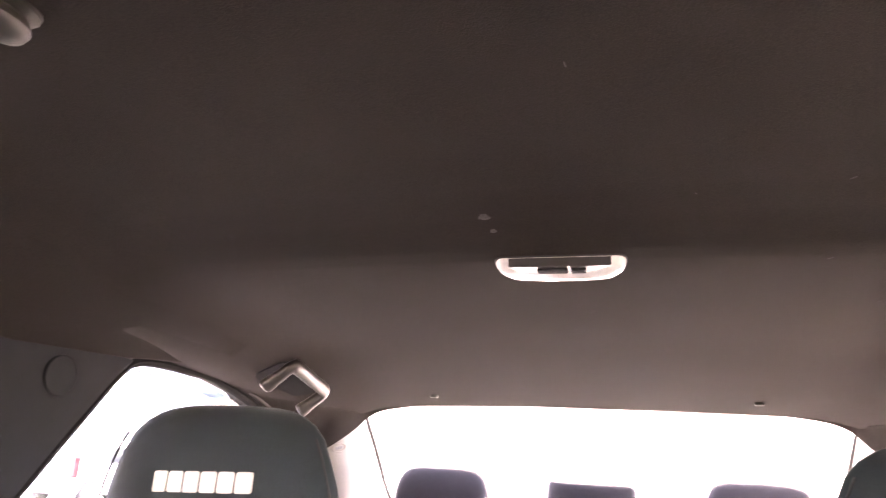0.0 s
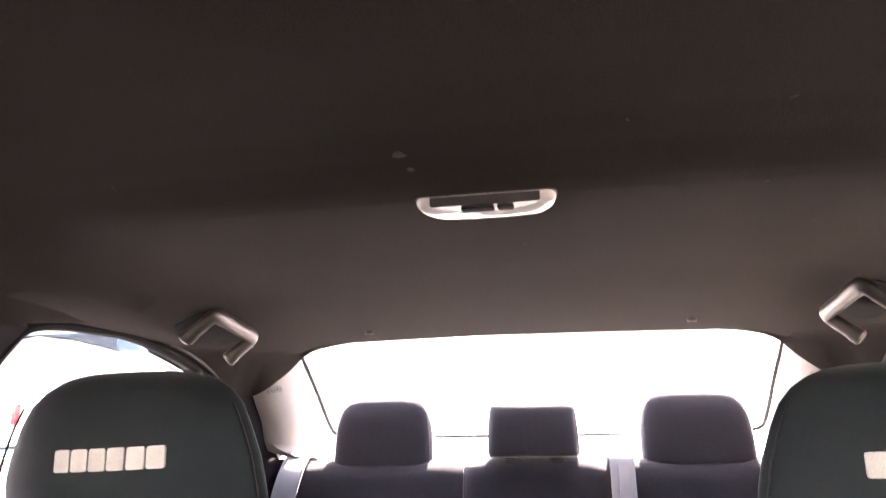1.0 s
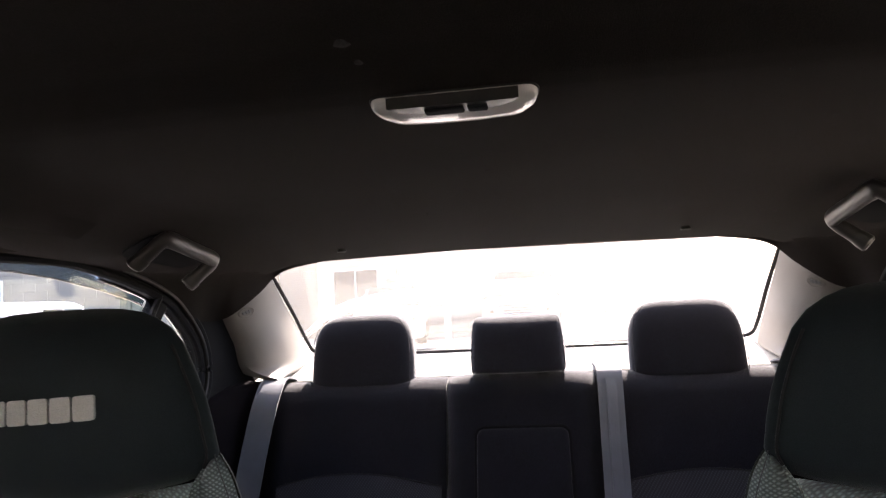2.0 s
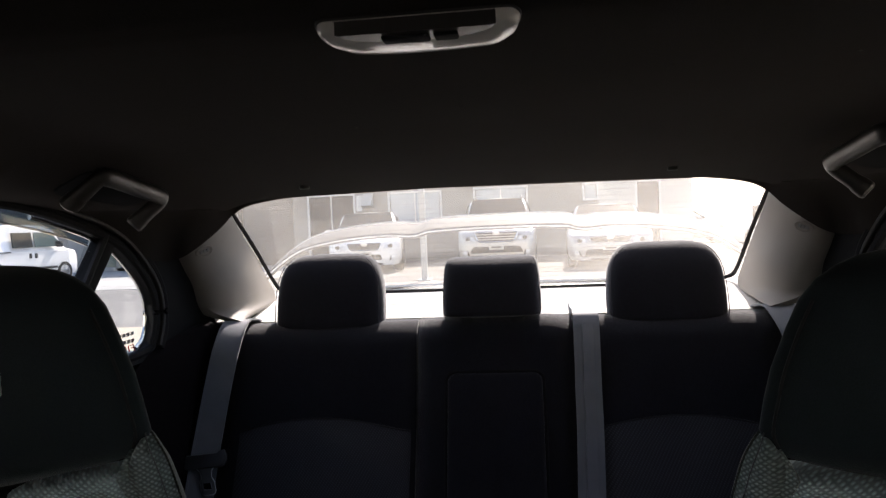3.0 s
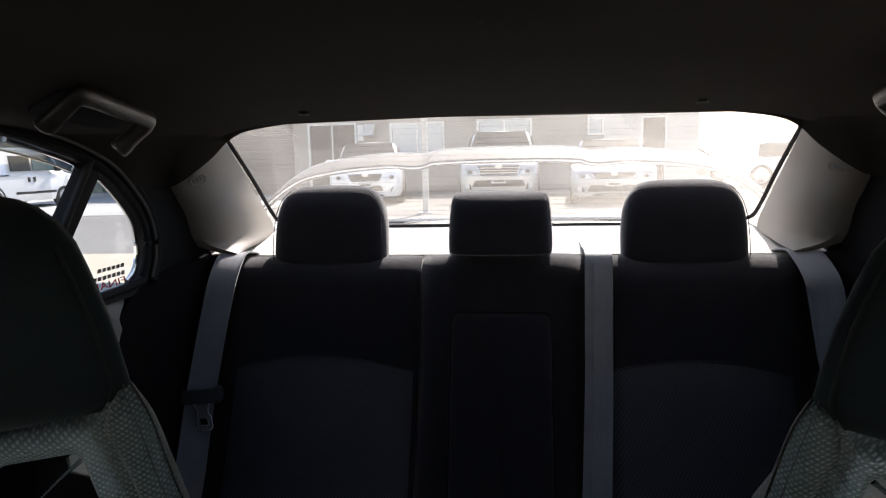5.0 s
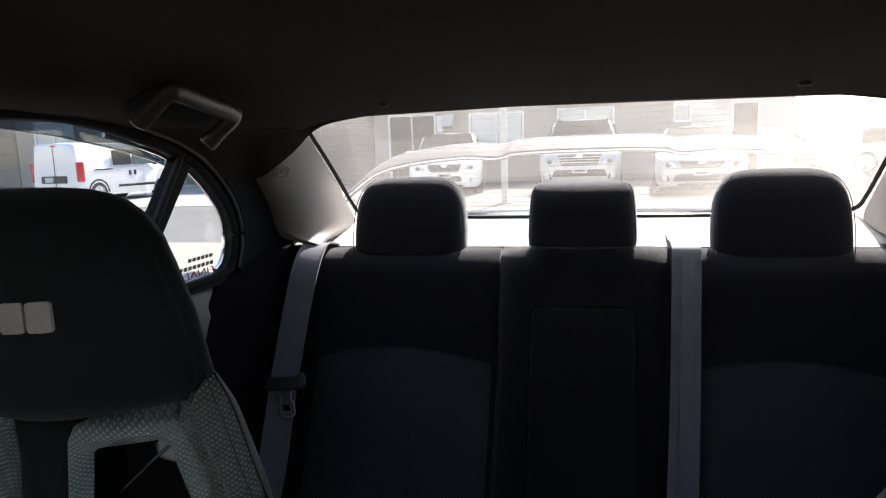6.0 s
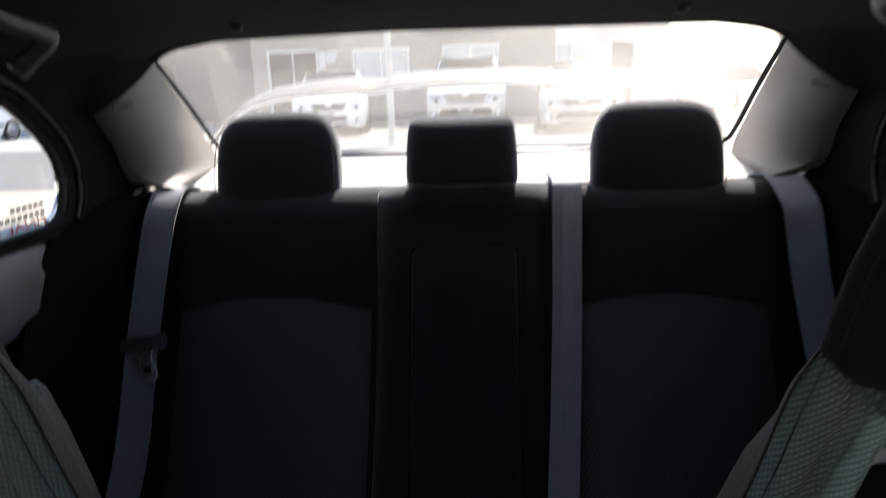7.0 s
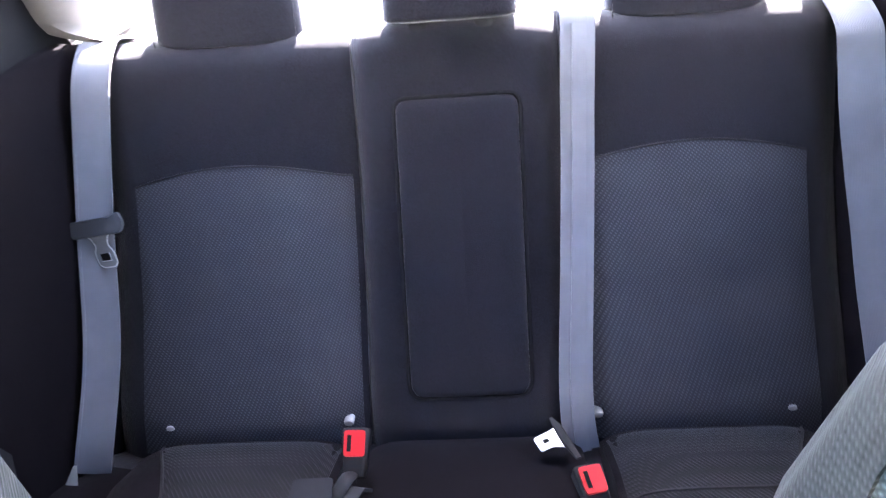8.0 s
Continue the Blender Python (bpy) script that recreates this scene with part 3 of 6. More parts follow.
    lower = smooth_path([(s * 0.594, 1.10, 1.170), (s * 0.594, 1.20, 1.149), (s * 0.592, 1.27, 1.116), (s * 0.590, 1.318, 1.084), (s * 0.588, 1.352, 1.078), (s * 0.575, 1.376, 1.078),
                         (s * 0.553, 1.385, 1.085), (s * 0.528, 1.402, 1.105), (s * 0.503, 1.424, 1.131), (s * 0.482, 1.440, 1.157), (s * 0.450, 1.432, 1.1715), (s * 0.402, 1.424, 1.1795), (s * 0.335, 1.412, 1.186)], 4)
    rows = []
    for a, b in zip(upper, lower):
        row = []
        # the felt leaves the roof smoothly and then turns down to the edge
        c = a.lerp(b, 0.5)
        c.z = max(c.z, min(a.z, roof_z(abs(c.x), min(c.y, 1.38)) + 0.001))
        for k in range(13):
            row.append(a.lerp(c, k / 12).lerp(c.lerp(b, k / 12), k / 12))
        rows.append(row + [Vector((q.x + s * 0.025, q.y, q.z + 0.012)) for q in row[::-1]])
    single("lining_corner", loft(rows), HEADLINER, "dark felt lining wrapped over the pillar head", "trim", kind="structure")
    # black corner filler as painted shade, door frame to pillar trim, down to seat
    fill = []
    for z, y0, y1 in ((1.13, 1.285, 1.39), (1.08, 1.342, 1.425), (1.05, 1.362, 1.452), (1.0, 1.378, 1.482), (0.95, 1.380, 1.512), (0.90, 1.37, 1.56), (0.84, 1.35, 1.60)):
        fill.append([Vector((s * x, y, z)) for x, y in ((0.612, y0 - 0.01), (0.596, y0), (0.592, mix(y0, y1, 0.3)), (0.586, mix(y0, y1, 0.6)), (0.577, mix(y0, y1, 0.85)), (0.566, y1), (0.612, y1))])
    single("pillar_shade", loft(fill), RUBBER_AND_SHADE, "black corner filler standing for the shaded front of the pillar panel", "trim", kind="structure")

for s, side in ((-1, "left"), (1, "right")):
    single("wall_" + side + "_lower", block(s * 0.64 - 0.012, s * 0.64 + 0.012, 1.325, 1.80, 0.19, 0.912), BLACK_PLASTIC, "black side panel beside the rear seat", "wall", kind="structure", smooth=False)
    single("wall_" + side + "_sill", block(s * 0.665 - 0.008, s * 0.665 + 0.008, -1.15, 1.80, 0.17, 0.90), PAINT, "white outer door skin", "wall", kind="structure", smooth=False)

# windscreen and its header
ws = single("windscreen", plate([(-0.64, -1.10, 0.94), (0.64, -1.10, 0.94), (0.57, -0.40, 1.185), (-0.57, -0.40, 1.185)], (0, 0.002, 0.004)), SIDE_GLASS, "clear windscreen pane", "window", kind="structure", smooth=False)
ws.visible_shadow = False

# back window
WIN_TOP, WIN_LOW = (1.36, 1.222), (1.795, 0.974)


def window_point(x, t):
    """A place on the back window: t runs from its top edge to its foot; the pane is bowed across."""
    bow = 0.05 * (abs(x) / 0.56) ** 2
    return Vector((x, mix(WIN_TOP[0], WIN_LOW[0], t) + 0.035 - bow, mix(WIN_TOP[1], WIN_LOW[1], t) + 0.010 * math.sin(math.pi * t)))


win = thing("window_1", (0, 1.75, 0.95), "sloping dusty back window with fine heater lines", "window", kind="structure")
rows = []
for k in range(9):
    t = k / 8
    half = mix(0.535, 0.575, t)
    low = [window_point(half * (2 * i / 20 - 1), t) for i in range(21)]
    rows.append(low + [p + Vector((0, 0.002, 0.003)) for p in low[::-1]])
g = part("glass_pane", loft(rows), REAR_GLASS, win, smooth=True)
g.visible_shadow = False
wires = bmesh.new()
for k in range(20):
    t = 0.13 + 0.80 * k / 19
    tube([window_point(mix(0.50, 0.53, t) * (2 * i / 16 - 1), t) + Vector((0, -0.002, -0.002)) for i in range(17)], 0.00015, 4, bm=wires)
part("heater_lines", wires, HEATER, win, "fine brown heater lines")
border = smooth_path([(s_, *window_point(s_, t_)[1:]) for s_, t_ in ((-0.492, 0.15), (-0.500, 0.35), (-0.510, 0.6), (-0.520, 0.85), (-0.518, 0.96), (-0.49, 1.0))], 5)
for sx in (-1, 1):
    part("edge_seal", tube([(sx * -p.x, p.y - 0.003, p.z - 0.002) for p in border], 0.0044, 6), RUBBER_AND_SHADE, win, "black edge band of the pane")
part("foot_strip", plate([(x, *(window_point(x, 0.975)[1:])) for x in (-0.5, -0.3, -0.1, 0.1, 0.3, 0.5)] + [(x, *(window_point(x, 1.0)[1:])) for x in (0.5, 0.3, 0.1, -0.1, -0.3, -0.5)], (0, -0.004, -0.004)), FRAME_WHITE, win, "pale strip at the foot of the pane")
# dried wipe marks on the inside of the pane
marks = bmesh.new()
for x, t, reach, rise in ((-0.452, 0.17, 0.018, 0.08), (-0.430, 0.21, 0.030, 0.04), (-0.395, 0.24, 0.034, 0.03), (-0.385, 0.19, 0.026, 0.07), (-0.372, 0.13, 0.020, 0.02), (-0.470, 0.12, 0.026, -0.01), (0.44, 0.30, 0.03, 0.05), (0.40, 0.34, 0.03, 0.03)):
    way = [window_point(x + reach * k / 6, t + rise * math.sin(math.pi / 2 * k / 6)) + Vector((0, -0.002, -0.0025)) for k in range(7)]
    tube(way, [0.0003, 0.0007, 0.0010, 0.0011, 0.0009, 0.0006, 0.0003], 6, 0.3, bm=marks)
part("wipe_marks", marks, WIPE_FILM, win, "thin pale wipe marks on the glass")
# dark recessed strip with a lamp housing behind the middle headrest
part("foot_slot", block(-0.46, 0.46, 1.757, 1.766, 0.950, 0.9745, 0.002), LAMP_DARK, win, "dark slot along the foot of the pane")

# parcel shelf
shelf_rows = []
for y, z in ((1.545, 0.900), (1.552, 0.936), (1.60, 0.946), (1.68, 0.956), (1.76, 0.968), (1.81, 0.972)):
    shelf_rows.append([Vector((x, y, z)) for x in np.linspace(-0.585, 0.585, 15)] + [Vector((x, y + 0.01, z - 0.03)) for x in np.linspace(0.585, -0.585, 15)])
shelf = thing("parcel_shelf", (0, 1.66, 0.94), "pale felt parcel shelf in full sun behind the seat", "shelf", kind="structure")
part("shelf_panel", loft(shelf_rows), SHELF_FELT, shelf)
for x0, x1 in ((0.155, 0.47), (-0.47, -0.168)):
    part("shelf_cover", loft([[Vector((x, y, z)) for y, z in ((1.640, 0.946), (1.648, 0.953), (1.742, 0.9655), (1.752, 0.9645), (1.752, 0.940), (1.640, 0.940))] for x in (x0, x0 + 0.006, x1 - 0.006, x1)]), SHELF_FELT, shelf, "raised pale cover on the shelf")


# ---- roof fittings ----
def dome_lamp():
    """A shallow boat-shaped lamp with a bright bezel, a lens and two dark switches."""
    lamp = thing("dome_lamp", (0, 0.655, roof_z(0, 0.655)), "bright boat-shaped ceiling lamp with dark switches", "ceiling lamp")

    def deck(y):
        return roof_z(0, y)

    plan = rounded_outline([(-0.060, 0.6345, 0), (0.060, 0.6345, 0), (0.0650, 0.643, 0), (0.0635, 0.662, 0), (0.051, 0.686, 0), (0.020, 0.6925, 0), (-0.020, 0.6925, 0), (-0.051, 0.686, 0), (-0.0635, 0.662, 0), (-0.0650, 0.643, 0)], 0.007, 4)
    mid_y = 0.663

    def ringat(k, drop):
        return [Vector((p.x * (1 - (1 - k) * 0.45), mid_y + (p.y - mid_y) * k, deck(mid_y + (p.y - mid_y) * k) - drop)) for p in plan]
    part("gasket", loft([ringat(1.035, -0.008), ringat(1.035, 0.0010), ringat(0.99, 0.0016)]), LAMP_DARK, lamp, "thin dark gap round the lamp")
    part("lens", loft([ringat(0.985, -0.010), ringat(1.0, 0.0015), ringat(0.985, 0.0045), ringat(0.93, 0.0067), ringat(0.84, 0.0077), ringat(0.5, 0.0081), ringat(0.1, 0.0082)]), LAMP_LENS, lamp, "glossy pale boat-shaped lens")
    bay = smooth_path([(-0.050, 0.6325, 0), (-0.046, 0.641, 0), (-0.037, 0.649, 0), (-0.022, 0.653, 0), (0.022, 0.653, 0), (0.037, 0.649, 0), (0.046, 0.641, 0), (0.050, 0.6325, 0)], 4)

    def bay_level(k, drop):
        return [Vector((p.x * k, 0.6325 + (p.y - 0.6325) * k, deck(0.645) - drop)) for p in bay]
    part("switch_bay", loft([bay_level(1.0, 0.001), bay_level(1.0, 0.0096), bay_level(0.95, 0.0103)]), LAMP_DARK, lamp, "dark switch bay")
    for x0, x1 in ((-0.022, 0.008), (0.011, 0.026)):
        part("switch", block(x0, x1, 0.638, 0.6505, deck(0.645) - 0.0128, deck(0.645) - 0.0095, 0.0012), PILLAR_PLASTIC, lamp, "small dark switch")


dome_lamp()

for sx in (-1, 1):
    clip = thing("lining_clip", (sx * 0.302, 1.325, roof_z(0.302, 1.325)), "small round grey push clip in the roof lining", "clip", group="roof lining clips")
    z = roof_z(0.302, 1.325)
    rings = [oval(sx * 0.302, 1.325, z + dz, r, r, 2, 16) for dz, r in ((0.006, 0.0075), (-0.0012, 0.0085), (-0.0026, 0.0072), (-0.0016, 0.0052), (-0.0014, 0.002))]
    part("clip_head", loft(rings), HANDLE_PLASTIC, clip)


def grab_handle(s, y0):
    """A folding handle along the roof rail: two flat arms and a squared grip that leans inward."""
    foot_a, foot_b = Vector((s * 0.506, y0 + 0.006, 1.167)), Vector((s * 0.506, y0 + 0.146, 1.142))
    grip_a, grip_b = Vector((s * 0.460, y0 + 0.008, 1.202)), Vector((s * 0.469, y0 + 0.166, 1.180))
    h = thing("grab_handle", foot_a, "dark brown plastic roof grab handle", "handle", group="roof grab handles")
    path = [foot_a.lerp(grip_a, 0.06), foot_a.lerp(grip_a, 0.5), foot_a.lerp(grip_a, 0.88), grip_a.lerp(grip_b, 0.09), grip_a.lerp(grip_b, 0.5), grip_a.lerp(grip_b, 0.91),
            foot_b.lerp(grip_b, 0.88), foot_b.lerp(grip_b, 0.5), foot_b.lerp(grip_b, 0.06)]
    p = smooth_path(path, 4)
    part("grip", tube(p, [0.0132 + 0.0012 * math.cos(2 * math.pi * i / (len(p) - 1)) for i in range(len(p))], 14, 0.68, (s, 0, 0.4)), HANDLE_PLASTIC, h)
    for f, g_ in ((foot_a, grip_a), (foot_b, grip_b)):
        d = (g_ - f).normalized()
        part("foot_sleeve", tube([f - d * 0.004, f - d * 0.001, f + d * 0.010, f + d * 0.016], [0.0125, 0.0160, 0.0158, 0.0142], 12, 0.72, (s, 0, 0.4)), HANDLE_PLASTIC, h, "thicker hinge sleeve")
    # flat black sheet paints the shade of the recess behind the handle
    recess_shade = rounded_outline([(s * 0.474, y0 + 0.004, 0), (s * 0.482, y0 + 0.196, 0), (s * 0.532, y0 + 0.176, 0), (s * 0.532, y0 + 0.000, 0)], 0.022, 5)
    hub = sum(recess_shade, Vector()) / len(recess_shade)

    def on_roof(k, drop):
        return [Vector((q.x, q.y, roof_z(abs(q.x), q.y) - drop)) for q in (hub.lerp(p_, k) for p_ in recess_shade)]
    part("handle_recess_shade", loft([on_roof(1.0, -0.003), on_roof(0.985, 0.0012), on_roof(0.93, 0.0008), on_roof(0.7, 0.0006), on_roof(0.4, 0.0006), on_roof(0.1, 0.0006)]), RUBBER_AND_SHADE, h, "black sheet standing for the shaded recess behind the handle")


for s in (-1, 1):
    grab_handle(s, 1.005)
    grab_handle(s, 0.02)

hook = thing("sun_visor_clip", (-0.273, 0.238, 1.262), "small rounded grey sun visor clip under the roof lining", "clip")
hx0, hy0 = -0.273, 0.238
hz0 = roof_z(hx0, hy0)
part("clip_base", loft([oval(hx0, hy0, hz0 + dz, r, r * 1.3, 2.5, 20) for dz, r in ((0.004, 0.015), (-0.002, 0.0145), (-0.0035, 0.011))]), HANDLE_PLASTIC, hook, "dark flat base")
part("clip_knob", loft([oval(hx0, hy0, hz0 - 0.003 + dz, r, r * 1.35, 2.2, 20) for dz, r in ((0.0, 0.007), (-0.004, 0.011), (-0.009, 0.0125), (-0.014, 0.0105), (-0.017, 0.006), (-0.018, 0.002))]), HANDLE_PLASTIC, hook, "dark rounded knob")
for x, y, r in ((-0.063, 0.565, 0.0055), (-0.058, 0.588, 0.0032)):
    single("chalk_smudge", loft([[Vector((x + r * k * (1 + 0.25 * math.sin(3 * a)) * math.cos(a), y + r * k * math.sin(a), roof_z(x + r * k * math.cos(a), y + r * k * math.sin(a)) - 0.0008 * (1.6 - k))) for a in (2 * math.pi * i / 14 for i in range(14))] for k in (1.0, 0.6, 0.1)]), DUST,
           "pale dusty smudge on the roof lining", "smudge")
lint = bmesh.new()
for k in range(26):
    x, y = random.uniform(-0.4, 0.5), random.uniform(0.25, 1.25)
    a, ln = random.uniform(0, 3.14), random.uniform(0.002, 0.006)
    dx, dy = ln * math.cos(a), ln * math.sin(a)
    tube([(x, y, roof_z(x, y) - 0.0006), (x + dx, y + dy, roof_z(x + dx, y + dy) - 0.0010)], 0.0004, 4, bm=lint)
single("lint_specks", lint, DUST, "loose pale lint specks caught on the roof lining", "lint", kind="stuff")

# ---- rear seat ----
BACK_Z = (0.36, 0.40, 0.44, 0.58, 0.72, 0.84, 0.93)
BACK_Y = (1.235, 1.248, 1.265, 1.355, 1.425, 1.465, 1.488)


def back_y(z):
    """Front face of the rear backrest at a height."""
    return along(z, BACK_Z, BACK_Y)


def backrest(x0, x1, top, swell, sag=0.0, low=0.36, roll=0.045, count=61):
    """A padded upright cushion: soft side edges, rolled top, flat rear."""
    rings = []
    levels = [(z, 0.0, 1.0) for z in np.linspace(low, top - roll, 29)]
    levels += [(top - roll + roll * math.sin(a), roll * (1 - math.cos(a)), 1.0) for a in np.linspace(0.18, math.pi / 2, 8)]
    for z, back, f in levels:
        y = back_y(min(z, top - roll)) + (z - min(z, top - roll)) * 0.2 + back
        rear = back_y(top) + 0.075
        row = []
        for k in range(count):
            u = 2 * k / (count - 1) - 1
            edge = abs(u) ** 8
            drop = sag * (abs(u) ** 2.5)
            row.append(Vector((mix(x0, x1, (u + 1) / 2), y - swell * (1 - abs(u) ** 4) + 0.020 * edge, z - drop * max(0.0, (z - 0.8) / 0.13))))
        rings.append(row + [Vector((x1, max(rear, y + 0.03), row[-1].z)), Vector((x0, max(rear, y + 0.03), row[0].z))])
    return loft(rings)


rear_seat = thing("rear_bench", (0, 1.35, 0.21), "black cloth rear bench with knitted grey inserts and folded-in armrest", "seat")
part("backrest", backrest(-0.535, -0.151, 0.938, 0.010, 0.004), SEAT_CLOTH, rear_seat, "black cloth side backrest")
part("backrest", backrest(0.151, 0.535, 0.938, 0.010, 0.004), SEAT_CLOTH, rear_seat, "black cloth side backrest")
part("centre_backrest", backrest(-0.149, 0.149, 0.945, 0.012, 0.010), SEAT_CLOTH, rear_seat, "black cloth middle backrest")
for s in (-1, 1):
    # outer wing that swells forward towards the door
    rings = []
    for k in range(31):
        t = k / 30
        row = []
        for j in range(21):
            u = j / 20
            x = 0.537 + 0.106 * u
            top = 0.938 + 0.014 * min(1.0, u / 0.4) - 0.018 * u * u
            z = mix(0.36, 0.80, t / 0.4) if t < 0.4 else mix(0.80, top, math.sin((t - 0.4) / 0.6 * math.pi / 2))
            swell = along(z + 0.950 - top, (0.36, 0.50, 0.60, 0.69, 0.743, 0.785, 0.819, 0.856, 0.887, 0.912, 0.927, 0.938, 0.945, 0.950), (0.16, 0.225, 0.250, 0.256, 0.249, 0.243, 0.236, 0.224, 0.204, 0.175, 0.140, 0.098, 0.060, 0.018))
            y = back_y(z) - swell * min(1.0, u / 0.60) ** (1.8 + 0.9 * min(1.0, max(0.0, (0.88 - z) / 0.08))) + 0.018 * (1 - u) ** 8 - 0.006 * math.sin(math.pi * u)
            y += 0.020 * max(0.0, (z + 0.950 - top - 0.935) / 0.015) ** 2
            row.append(Vector((s * x, y, z)))
        rings.append(row + [Vector((s * 0.643, 1.62, row[-1].z)), Vector((s * 0.537, 1.62, row[0].z))])
    part("side_wing", loft(rings), SHADED_CLOTH, rear_seat, "rounded black cloth outer wing")

    # knitted insert with an arched upper edge, 3 mm proud
    def insert_point(u, v, lift):
        x = mix(0.160, 0.487, u)
        top = 0.742 + 0.026 * (1 - (2 * u - 1.05) ** 2)
        z = mix(0.395, top, v)
        uu = 2 * (x - 0.151) / 0.384 - 1
        return Vector((s * x, back_y(z) - 0.010 * (1 - abs(uu) ** 4) + 0.020 * abs(uu) ** 8 - lift, z))
    rings = []
    for j in range(17):
        v = j / 16
        front = [insert_point(k / 16, v, 0.0032 if 0 < k < 16 and j < 16 else 0.0012) for k in range(17)]
        rings.append(front + [Vector((p.x, p.y + 0.012, p.z)) for p in front[::-1]])
    part("knit_insert", loft(rings), SEAT_KNIT, rear_seat, "grey diagonal knit insert with arched top")
    # stitched seam above the insert
    part("arch_seam", tube([insert_point(k / 20, 1.0, 0.001) for k in range(21)], 0.0016, 6), PIPING, rear_seat)
    for x in (0.179, 0.445):
        rings = [[Vector((s * x + 0.0085 * r * math.cos(a), 1.252 - h, 0.432 + 0.0062 * r * math.sin(a))) for a in (2 * math.pi * k / 16 for k in range(16))] for h, r in ((-0.012, 0.9), (0.000, 0.9), (0.003, 0.75), (0.0038, 0.4), (0.004, 0.05))]
        part("anchor_cap", loft(rings), WHITE_CAP, rear_seat, "small white child-seat anchor cap")

# armrest panel with its gap
arm_out = rounded_outline([(-0.0905, 0, 0.846), (0.0905, 0, 0.846), (0.0885, 0, 0.458), (-0.0885, 0, 0.458)], 0.020, 6)


def arm_point(p, lift, k=1.0):
    x, z = p.x * k, 0.652 + (p.z - 0.652) * (1 - (1 - k) * 0.45)
    uu = x / 0.149
    return Vector((x, back_y(z) - 0.012 * (1 - abs(uu) ** 4) - lift, z))


part("armrest_gap", tube([arm_point(p, -0.0005) for p in arm_out + arm_out[:2]], 0.0030, 6), RUBBER_AND_SHADE, rear_seat, "dark gap round the armrest")
part("armrest", loft([[arm_point(p, l, k) for p in arm_out] for l, k in ((-0.01, 0.975), (-0.001, 0.972), (0.0022, 0.955), (0.0042, 0.92), (0.0055, 0.86), (0.0062, 0.7), (0.0066, 0.4), (0.0067, 0.004))]), SEAT_CLOTH, rear_seat, "folded black cloth armrest")


def bench_top(y):
    return along(y, (0.76, 0.80, 0.90, 1.05, 1.14, 1.20, 1.235, 1.262, 1.29), (0.37, 0.435, 0.468, 0.464, 0.455, 0.434, 0.412, 0.386, 0.350))


def bench(x0, x1, swell, y_end=1.285, count=21):
    rings = []
    for y in np.linspace(0.76, y_end, 26):
        row = []
        for k in range(count):
            u = 2 * k / (count - 1) - 1
            row.append(Vector((mix(x0, x1, (u + 1) / 2), y, bench_top(y) + swell * (1 - abs(u) ** 4) - 0.020 * abs(u) ** 8)))
        rings.append(row + [Vector((x1, y, 0.24)), Vector((x0, y, 0.24))])
    return loft(rings)


part("bench_side", bench(-0.478, -0.178, 0.006), SHADED_CLOTH, rear_seat, "black cloth bench side")
part("bench_middle", bench(-0.150, 0.150, -0.002), SHADED_CLOTH, rear_seat, "flat black cloth bench middle")
part("bench_side", bench(0.178, 0.478, 0.006), SHADED_CLOTH, rear_seat, "black cloth bench side")
part("bench_base", block(-0.60, 0.60, 0.80, 1.27, 0.212, 0.385, 0.02), SEAT_CLOTH, rear_seat)
for s in (-1, 1):
    part("bench_wing", loft([[Vector((s * x, y, bench_top(y) - d - 0.02)) for x, d in ((0.482, 0.030), (0.50, 0.016), (0.54, 0.012), (0.585, 0.022), (0.60, 0.06))] + [Vector((s * 0.60, y, 0.25)), Vector((s * 0.482, y, 0.25))] for y in np.linspace(0.80, 1.285, 10)]), SHADED_CLOTH, rear_seat, "black cloth bench edge")

    def bench_insert(u, v, lift):
        y = mix(0.80, 1.225, v)
        x = mix(0.186, along(y, (0.80, 1.095, 1.145, 1.20, 1.225), (0.360, 0.385, 0.406, 0.437, 0.448)), u)
        uu = 2 * (x - 0.178) / 0.300 - 1
        return Vector((s * x, y, bench_top(y) + 0.006 * (1 - abs(uu) ** 4) - 0.020 * abs(uu) ** 8 + lift))
    rings = []
    for j in range(21):
        f = [bench_insert(k / 14, j / 20, 0.003 if 0 < k < 14 and 0 < j < 20 else 0.0) for k in range(15)]
        rings.append(f + [p - Vector((0, 0, 0.01)) for p in f[::-1]])
    part("bench_insert", loft(rings), SHADED_KNIT, rear_seat, "grey knit bench insert, darkened for shade")
    part("edge_seam", tube([bench_insert(1.0, k / 20, 0.001) for k in range(21)], 0.0022, 6), PIPING, rear_seat, "dark seam along the insert")
    part("cross_seam", tube([bench_insert(k / 12, 0.659, 0.0032) for k in range(13)], 0.0022, 6), PIPING, rear_seat, "dark seam across the insert")


